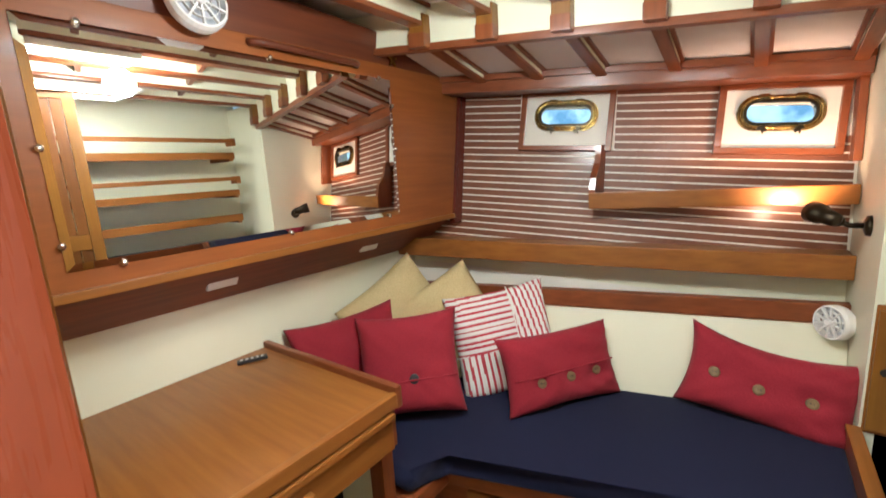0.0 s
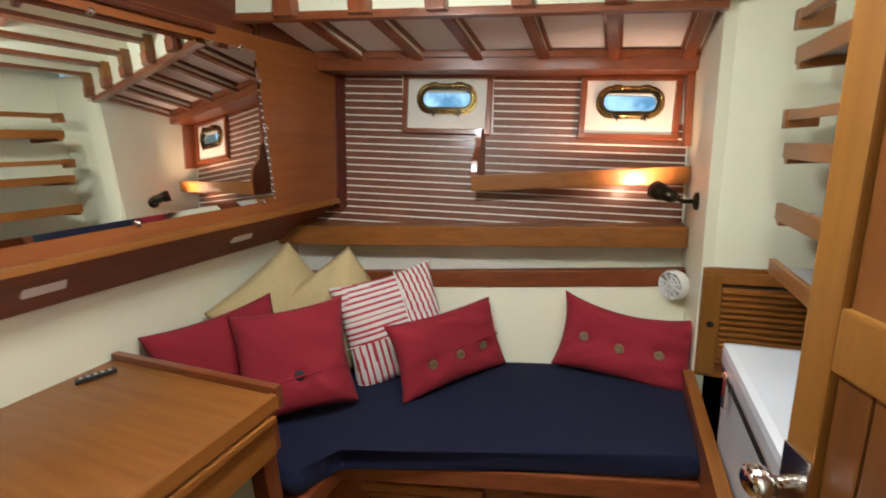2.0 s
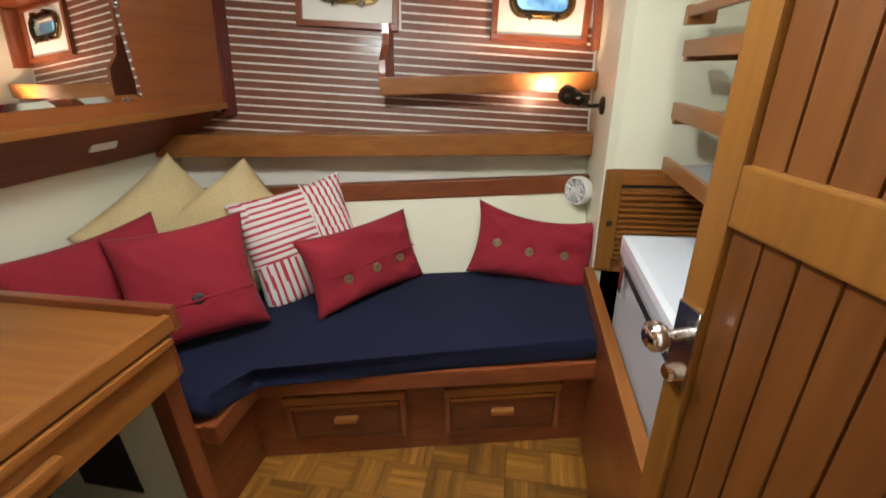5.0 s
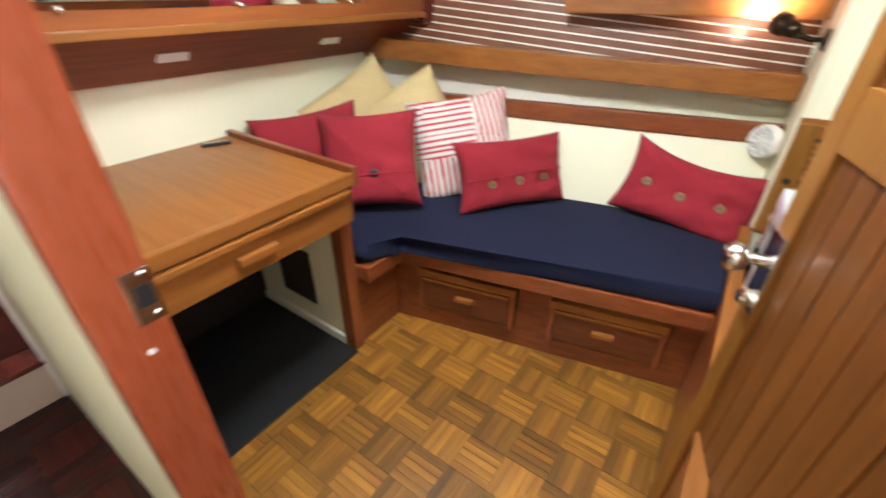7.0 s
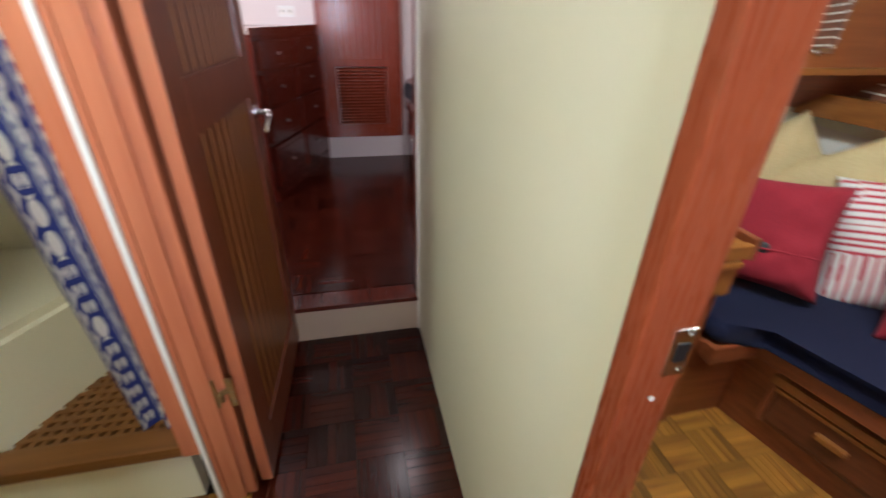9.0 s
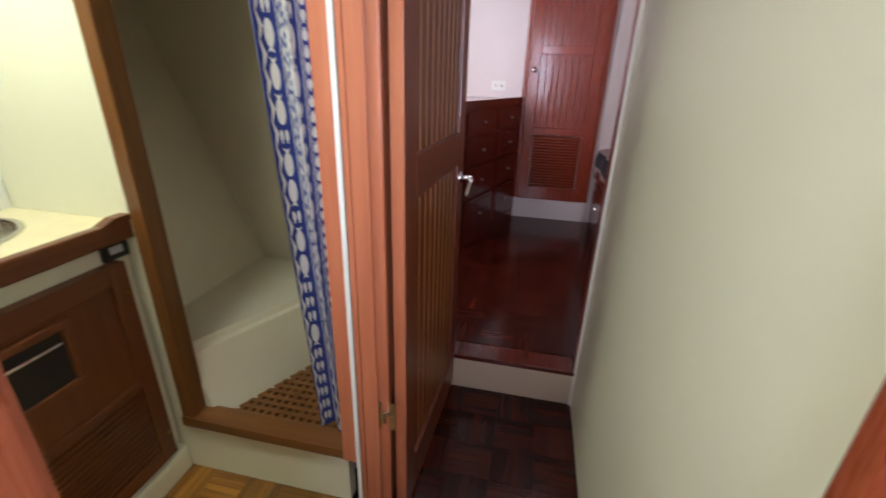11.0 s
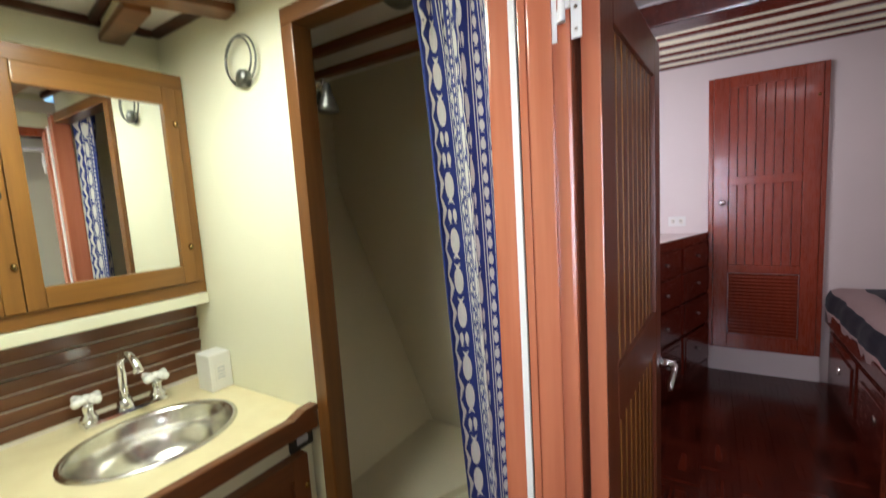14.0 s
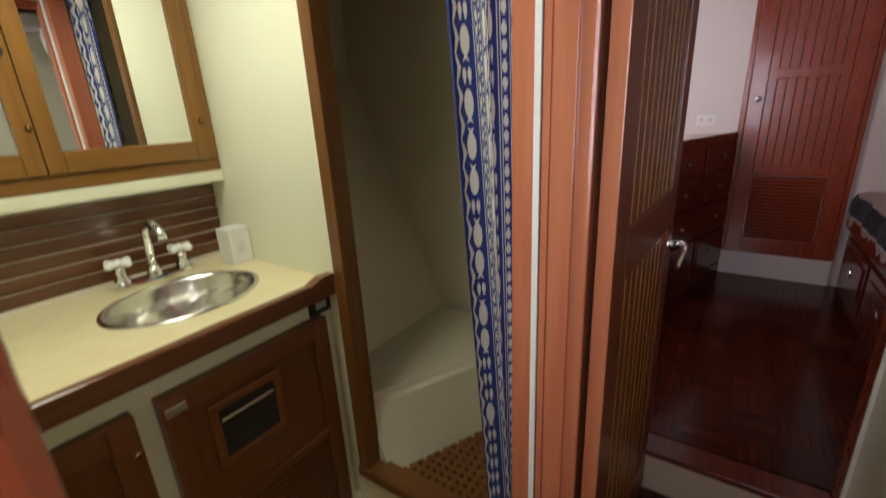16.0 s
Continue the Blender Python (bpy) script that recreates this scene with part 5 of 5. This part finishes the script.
# near-black pan gives the shade between the grating slats
setting("shower_pan", box(-1.15, -0.66, -1.98, -0.70, 0.10, 0.160), VOID, "shower pan below the grating, coloured dark as if in shade", "shower")
sh2 = thing("hand_shower", "dull metal hand shower in its bracket inside the shower opening", "shower head", at=(-0.70, -1.276, 1.736))
part("mount", box(-0.018, 0.0385, -0.046, -0.020, -0.01, 0.05, 0.004), STEEL, sh2)
part("arm", tube([(0, -0.030, 0.045), (0, -0.015, 0.055), (0, -0.002, 0.03)], 0.008), STEEL, sh2, smooth=True)
part("head", lathe([(0.009, 0.045), (0.013, 0.02), (0.026, -0.014), (0.028, -0.028), (0, -0.031)], 20), PEWTER, sh2, smooth=True)
dm = thing("dome_lamp", "small unlit frosted dome lamp on the shower ceiling", "lamp", at=(-0.927, -1.186, 2.074))
part("base", lathe([(0.062, -0.012), (0.062, 0.0), (0, 0.0)], 24), STEEL, dm)
part("dome", lathe([(0, -0.052), (0.028, -0.047), (0.046, -0.033), (0.054, -0.0125)], 24), PEWTER, dm, "grey frosted dome", True)
rod = thing("curtain_rod", "steel shower curtain rod", "rod")
part("bar", cyl((-0.70, -1.30, 1.955), (-0.70, -0.70, 1.955), 0.011), STEEL, rod)
part("socket", lathe([(0.024, 0), (0.022, 0.02), (0, 0.02)], 16, m=Matrix.Translation((-0.70, -1.30, 1.955)) @ Matrix.Rotation(radians(-90), 4, "X")), STEEL, rod)


# ---------------------------------------------------------------- shower curtain with printed fish
CW = 0.40


def cloth(u, v_):
    """The hanging cloth: u along its width in metres of cloth, v from the hem (0) to the rod (1)."""
    s = u / CW
    spread = 0.100 + 0.130 * v_ ** 1.2 + 0.008 * math.sin(5 * v_)
    y = -0.755 - spread * (1 - s) - 0.012 * math.sin(2 * math.pi * 1.5 * s + 1.0) * (1 - v_)
    fold = 0.015 * math.sin(2 * math.pi * 2.3 * s + 0.4 * math.sin(3 * v_)) + 0.012 * math.sin(2 * math.pi * 2.1 * s + 1.3 + v_)
    y += 0.005 * math.sin(2 * math.pi * 4.6 * s + 1.2)
    pucker = max(0.0, v_ - 0.90) / 0.10
    y += pucker * 0.006 * math.sin(2 * math.pi * 9 * s)
    x = -0.688 + fold * (0.75 + 0.35 * (1 - v_)) + pucker * 0.009 * math.sin(2 * math.pi * 9 * s + 1.2)
    return Vector((x, y, 0.245 + 1.70 * v_))


ct = thing("shower_curtain", "blue shower curtain printed with white fish, drawn aside", "curtain")
bm = bmesh.new()
NU, NV = 130, 40
gv = [[bm.verts.new(cloth(CW * i / NU, j / NV)) for j in range(NV + 1)] for i in range(NU + 1)]
for i in range(NU):
    for j in range(NV):
        bm.faces.new((gv[i][j], gv[i + 1][j], gv[i + 1][j + 1], gv[i][j + 1]))
part("cloth", bm, BLUEC, ct, smooth=True)
prt = bmesh.new()


def stamp(outline, u0, v0):
    """A flat print on the cloth, on both faces."""
    for side in (0.0016, -0.0016):
        vs = []
        for du, dv in outline:
            u, v_ = min(max(u0 + du, 0.002), CW - 0.002), min(max(v0 + dv / 1.70, 0.002), 0.998)
            p = cloth(u, v_)
            nrm = (cloth(u + 0.002, v_) - cloth(u - 0.002, v_)).cross(Vector((0, 0, 1))).normalized()
            vs.append(prt.verts.new(p + side * nrm))
        c = prt.verts.new(sum((q.co for q in vs), Vector()) / len(vs))
        for a, b in zip(vs, vs[1:] + vs[:1]):
            prt.faces.new((c, a, b))


def ellipse(a, b, n=12, cx=0, cy=0):
    return [(cx + a * math.cos(t), cy + b * math.sin(t)) for t in np.linspace(0, 2 * math.pi, n, endpoint=False)]


def fish(u0, v0, L, W, flip=1):
    stamp(ellipse(W, L * 0.42, 14, 0, flip * L * 0.08), u0, v0)
    stamp([(-W * 0.75, -flip * L * 0.5), (0, -flip * L * 0.42), (W * 0.75, -flip * L * 0.5), (W * 0.15, -flip * L * 0.28), (-W * 0.15, -flip * L * 0.28)], u0, v0)


rnd = random.Random(5)
u, kcol = 0.045, 0
while u < CW - 0.02:
    kind = ("wave", "big", "line", "small", "line", "mid", "dots", "line", "big")[kcol % 9]
    v_ = 0.01
    if kind == "line":
        for o in (-0.003, 0.003):
            for j in range(40):
                stamp([(o - 0.001, 0.0), (o + 0.001, 0.0), (o + 0.001, 0.0425), (o - 0.001, 0.0425)], u, j / 40)
        u += 0.011
    elif kind == "wave":
        while v_ < 0.98:
            stamp([(-0.009, -0.030), (-0.003, -0.030), (0.004, -0.018), (0.011, 0.0), (0.004, 0.018), (-0.003, 0.030), (-0.009, 0.030), (-0.003, 0.016), (0.002, 0.0), (-0.003, -0.016)], u, v_)
            v_ += 0.0345
        u += 0.022
    else:
        W, L = {"big": (0.0098, 0.072), "mid": (0.0075, 0.048), "small": (0.0062, 0.028), "dots": (0.0042, 0.013)}[kind]
        while v_ < 0.97:
            if kind == "dots":
                stamp(ellipse(W, L * 0.5, 10), u, v_ + L / 3.4)
                v_ += (L + 0.007) / 1.7
                continue
            big = rnd.random() < 0.55
            if big or kind == "small":
                fish(u, v_ + L / 3.4, L, W, 1 if rnd.random() < 0.5 else -1)
                v_ += (L + 0.007) / 1.7
            else:
                for q in (-1, 1):
                    fish(u + q * W * 0.55, v_ + 0.011, 0.034, W * 0.42)
                v_ += 0.046 / 1.7
        u += 2 * W + 0.004
    kcol += 1
part("print", prt, WHITEC, ct, "white printed fish pattern")
for i in range(7):
    y = -0.925 + i * 0.03
    part("hook", tube([(-0.70 + 0.016 * math.cos(a), y, 1.955 + 0.018 * math.sin(a) - 0.004) for a in np.linspace(0, 2 * math.pi, 14, endpoint=False)], 0.002, 6, closed=True), STEEL, ct)

# washroom ceiling beams and hatch
def capped_beam(p, q, w, label):
    """A cream beam under the washroom ceiling with a wider teak cap; p and q in plan."""
    p, q = Vector((*p, 0)), Vector((*q, 0))
    n = (q - p).cross(Vector((0, 0, 1))).normalized()

    def bar(half, z0, z1, bevel):
        c = []
        for z in (z0, z1):
            for e, sgn in ((p, 1), (q, 1), (q, -1), (p, -1)):
                c.append((e.x + sgn * n.x * half, e.y + sgn * n.y * half, z - 0.05 * (e.x + 0.62)))
        return add_hex(bmesh.new(), c, bevel)

    b = setting("beam_head", bar(w / 2 - 0.006, 2.012, 2.054, 0.002), CREAM, label, "beam")
    part("cap", bar(w / 2, 1.992, 2.013, 0.004), HEADW, b, "brown teak cap")
    for s in (-1, 1):
        o = s * (w / 2 + 0.012) * n
        part("edging", add_hex(bmesh.new(), [(e.x + o.x + t * n.x, e.y + o.y + t * n.y, z - 0.05 * (e.x + 0.62)) for z in (2.036, 2.0545) for e, t in ((p, 0.011), (q, 0.011), (q, -0.011), (p, -0.011))]), HEADD, b)
    return b


HEADW = wood("head_beam_teak", (0.23, 0.095, 0.030), (0.15, 0.058, 0.018), "x", 0.4, 0.2)
HEADD = wood("head_edging_mahogany", (0.10, 0.030, 0.014), (0.06, 0.017, 0.008), "x", 0.45, 0.1)
capped_beam((-0.618, -1.530), (0.63, -1.880), 0.072, "cream beam along the washroom ceiling with a teak cap")
capped_beam((-0.440, -1.652), (-0.490, -1.948), 0.060, "short cream beam with a teak cap on the washroom ceiling")
capped_beam((-0.425, -1.545), (-0.440, -0.66), 0.062, "cream beam across the washroom ceiling with a teak cap")
capped_beam((0.06, -1.68), (0.05, -0.66), 0.062, "cream beam across the washroom ceiling with a teak cap")
setting("trim_head", add_hex(bmesh.new(), [(x, y, z - 0.05 * (x + 0.62)) for z in (2.034, 2.0535) for x, y in ((-0.6, -1.949), (0.64, -1.949), (0.64, -1.928), (-0.6, -1.928))]), HEADD, "thin mahogany edging on the washroom ceiling", "trim")
setting("trim_head", box(-0.6185, -0.598, -1.93, -1.60, 2.030, 2.053, 0.002), HEADD, "thin mahogany edging on the washroom ceiling", "trim")
setting("trim_head", box(-0.6185, -0.598, -1.47, -0.67, 2.030, 2.053, 0.002), HEADD, "thin mahogany edging on the washroom ceiling", "trim")
for x in (-1.30, -1.10, -0.90, -0.72):
    setting("beam_shower", box(x, x + 0.03, -1.97, -0.71, 2.04, 2.074, 0.003), MAHY, "mahogany batten on the shower ceiling", "beam")
hl = thing("ceiling_light", "bright square hatch light in the washroom ceiling", "light", at=(-0.185, -1.345, 2.028))
part("frame", ring_plate(rounded(0.42, 0.50, 0.01, 3), rounded(0.38, 0.46, 0.01, 3), -0.012, 0.004), OFFW, hl)
part("diffuser", box(-0.19, 0.19, -0.23, 0.23, -0.010, -0.006), LAMPW, hl)

# ---------------------------------------------------------------- stateroom
rd = plank_door("door_3", "closed red mahogany door with planks and louvres", 0.550, 1.81, CLOSETZ, CLOSETZ, ((0, 0.10), (0.525, 0.58), (1.11, 1.168), (1.735, 1.81)), 8,
                pose(-3.310, -0.402, 0.335, 0, 0, 90))
rd["kind"] = "structure"
for o in [c for c in rd.children if c.name.startswith("plank") and c.data.vertices[0].co.z < 0.3]:
    bpy.data.objects.remove(o)
for i in range(18):
    z = 0.103 + i * 0.0232
    part("louvre", add_hex(bmesh.new(), [(0.09, -0.012, z), (0.460, -0.012, z), (0.460, 0.010, z + 0.012), (0.09, 0.010, z + 0.012),
                                         (0.09, -0.012, z + 0.007), (0.460, -0.012, z + 0.007), (0.460, 0.010, z + 0.019), (0.09, 0.010, z + 0.019)]), CLOSETZ, rd)
part("hinge_pin", ball((0.530, -0.018, 1.62), 0.008, sy=0.6), BRASS, rd)
part("knob", lathe([(0.010, 0.0), (0.008, 0.02), (0.020, 0.028), (0.022, 0.04), (0.012, 0.048), (0, 0.049)], 18, m=Matrix.Translation((0.050, -0.016, 1.0)) @ Matrix.Rotation(radians(90), 4, "X")), CHROME, rd, "round chrome knob", True)
setting("baseboard", box(-3.328, -3.300, -0.42, 0.172, 0.165, 0.333, 0.003), PINKW, "pale painted board below the stateroom door", "baseboard")
for y0, y1 in ((-0.432, -0.404), (0.150, 0.176)):
    setting("door_frame_closet", box(-3.328, -3.300, y0, y1, 0.335, 2.145, 0.004), CLOSETZ, "red mahogany trim of the closed door", "door frame")

ds = thing("dresser", "dark red mahogany dresser with drawers and dull metal pulls", "dresser")
ds.matrix_world = pose(-3.326, -0.420, 0, 0, 0, -18.1)
part("body", slab([(0.0, -0.006), (0.98, -0.006), (0.98, -0.50), (0.166, -0.50)][::-1], 0.169, 1.108), DEEPZ, ds)
part("top", slab([(0.0, -0.012), (0.985, -0.012), (0.985, -0.50), (0.166, -0.50)][::-1], 1.109, 1.127), PINKW, ds, "pale laminate top")
part("edge_rim", box(0.004, 0.985, -0.011, 0.006, 1.095, 1.140, 0.004), REDX, ds)
part("plinth", box(0.03, 0.975, -0.0055, 0.002, 0.17, 0.235, 0.003), REDX, ds)
for x0 in (0.035, 0.505):
    for z0, z1 in ((0.255, 0.50), (0.525, 0.715), (0.740, 0.905), (0.930, 1.075)):
        d = part("drawer", box(x0, x0 + 0.435, -0.0055, 0.010, z0, z1, 0.004), REDX, ds)
        part("raised_panel", box(x0 + 0.03, x0 + 0.405, 0.0095, 0.014, z0 + 0.025, z1 - 0.025, 0.003), DEEPZ, d)
        part("pull", ball((x0 + 0.218, 0.020, (z0 + z1) / 2), 0.010, sy=1.2), PEWTER, d, smooth=True)
pl = thing("wall_outlet", "white double wall outlet above the dresser", "outlet", at=(-3.33, -0.62, 1.215))
part("plate", box(0.0, 0.008, -0.055, 0.055, -0.035, 0.035, 0.002), WPLAS, pl)
for y in (-0.025, 0.025):
    part("socket", box(0.008, 0.0095, y - 0.012, y + 0.012, -0.016, 0.016), OFFW, pl)
    for q in (-0.005, 0.005):
        part("slot", box(0.0095, 0.0102, y + q - 0.0015, y + q + 0.0015, -0.006, 0.008), BLACK, pl)

bd = thing("bed", "built-in dark mahogany bed base with drawers", "bed")
part("base", box(-3.325, -1.42, 0.22, 1.58, 0.165, 0.620, 0.004), DEEPZ, bd)
part("rail", box(-3.328, -1.42, 0.195, 0.225, 0.560, 0.640, 0.008), REDX, bd)
for x0 in (-3.25, -2.64, -2.03):
    d = part("drawer", box(x0, x0 + 0.56, 0.206, 0.222, 0.23, 0.52, 0.005), REDX, bd)
    part("raised_panel", box(x0 + 0.05, x0 + 0.51, 0.198, 0.208, 0.28, 0.47, 0.004), DEEPZ, d)
    part("ring_pull", lathe([(0.026, 0), (0.024, 0.004), (0.012, 0.006), (0, 0.006)], 18, m=Matrix.Translation((x0 + 0.28, 0.198, 0.375)) @ Matrix.Rotation(radians(90), 4, "X")), STEEL, d)
bm = box(-3.32, -1.42, 0.23, 1.57, 0.622, 0.76)
bmesh.ops.bevel(bm, geom=list(bm.edges), offset=0.045, segments=4, affect="EDGES")
mt = tagged(part("mattress", bm, WHITEC, None, smooth=True), "white mattress on the bed base", "mattress")
bl = thing("blanket", "navy and pale pink broad-striped blanket hanging over the bed edge", "blanket")
PINKF = mat("pale_pink_wool", (0.62, 0.46, 0.44), 0.9, 0, (0.54, 0.39, 0.37), size=120, bump=0.4, bsize=200, sheen=0.2)
NAVYF = mat("navy_wool", (0.018, 0.016, 0.034), 0.9, 0, (0.012, 0.011, 0.024), size=120, bump=0.4, bsize=200, sheen=0.2)
prof = [(0.200, 0.60), (0.192, 0.66), (0.195, 0.72), (0.215, 0.765), (0.26, 0.782), (0.45, 0.790), (0.80, 0.786), (1.2, 0.788), (1.55, 0.78)]
path = []
for (ya, za), (yb, zb) in zip(prof, prof[1:]):
    n = max(1, int(math.hypot(yb - ya, zb - za) / 0.02))
    path += [(ya + (yb - ya) * q / n, za + (zb - za) * q / n) for q in range(n)]
path.append(prof[-1])
dist = [0.0]
for (ya, za), (yb, zb) in zip(path, path[1:]):
    dist.append(dist[-1] + math.hypot(yb - ya, zb - za))
edges = [0.0, 0.055, 0.165, 0.315, 0.43, 0.57, 0.69, 0.83, 0.95, 1.09, 1.21, 1.60]
for i, (d0, d1) in enumerate(zip(edges, edges[1:])):
    seg = [pt for pt, q in zip(path, dist) if d0 - 0.012 <= q <= d1 + 0.012]
    bm = bmesh.new()
    rows = []
    for q in range(41):
        x = -3.315 + 1.88 * q / 40
        rows.append([bm.verts.new((x, y - 0.006 * math.sin(x * 17) - 0.004 * math.sin(x * 41 + 1), z + 0.005 * math.sin(x * 13 + y * 9) - (0.015 * math.sin(x * 9) if z < 0.62 else 0))) for y, z in seg])
    for A, B in zip(rows, rows[1:]):
        for a in range(len(seg) - 1):
            bm.faces.new((A[a], A[a + 1], B[a + 1], B[a]))
    bmesh.ops.solidify(bm, geom=list(bm.faces), thickness=0.008 + 0.0008 * (i % 2))
    part("stripe", bm, NAVYF if i % 2 else PINKF, bl, "navy stripe" if i % 2 else "pale pink stripe", True)

for i in range(12):
    x = -3.30 + i * 0.165
    sbm = setting("beam_stateroom", box(x, x + 0.045, -1.6, 1.6, 2.272, 2.329, 0.003), CREAM, "cream beam across the stateroom with a red mahogany cap", "beam")
    part("cap", box(x + 0.004, x + 0.041, -1.6, 1.6, 2.258, 2.274, 0.004), REDX, sbm, "red mahogany cap")
    part("edging", box(x - 0.012, x, -1.6, 1.6, 2.315, 2.3295), REDX, sbm)
    part("edging", box(x + 0.045, x + 0.057, -1.6, 1.6, 2.315, 2.3295), REDX, sbm)
dl = thing("downlight", "small round lit downlight in the stateroom ceiling", "light", at=(-2.625, 0.235, 2.255))
part("rim", ring_plate([(0.055 * math.cos(t), 0.055 * math.sin(t)) for t in np.linspace(0, 6.283, 24, endpoint=False)], [(0.04 * math.cos(t), 0.04 * math.sin(t)) for t in np.linspace(0, 6.283, 24, endpoint=False)], -0.008, 0.008), CHROME, dl)
part("lens", lathe([(0.04, -0.004), (0.04, 0.004), (0, 0.004)], 20), LAMPW, dl)

# ---------------------------------------------------------------- floors laid in parquet squares, five fingers each
def parquet(parent, x0, x1, y0, y1, z, size, material, name="parquet_square", angle=0.0, keep=None):
    fing = 5
    for turn in (0, 1):
        bm = bmesh.new()
        w = size / fing
        for i in range(fing):
            a, b = -size / 2 + i * w + 0.0006, -size / 2 + (i + 1) * w - 0.0006
            box(-size / 2 + 0.0006, size / 2 - 0.0006, a, b, -0.008, -0.0002 * (i % 3), 0, bm)
        me = mesh_of(name, bm, material)
        nx, ny = math.ceil((x1 - x0) / size - 0.01), math.ceil((y1 - y0) / size - 0.01)
        for i in range(nx):
            for j in range(ny):
                x, y = x0 + (i + 0.5) * size, y0 + (j + 0.5) * size
                if (i + j) % 2 != turn or (keep and not keep(x, y)):
                    continue
                ob = new(name, me)
                ob.parent = parent
                ob.location = (x, y, z)
                ob.rotation_euler = (0, 0, math.pi / 2 * turn)


parquet(cabin_floor, -1.15, 0.50, -0.60, 1.30, 0.0, 0.124, PARQ, keep=lambda x, y: y < 1.22 + SL * x and not (y < -0.02 and x < -0.42))
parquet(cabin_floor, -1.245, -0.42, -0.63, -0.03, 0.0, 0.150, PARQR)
parquet(head_floor, -0.62, 0.62, -1.37, -0.63, 0.0, 0.124, PARQ)
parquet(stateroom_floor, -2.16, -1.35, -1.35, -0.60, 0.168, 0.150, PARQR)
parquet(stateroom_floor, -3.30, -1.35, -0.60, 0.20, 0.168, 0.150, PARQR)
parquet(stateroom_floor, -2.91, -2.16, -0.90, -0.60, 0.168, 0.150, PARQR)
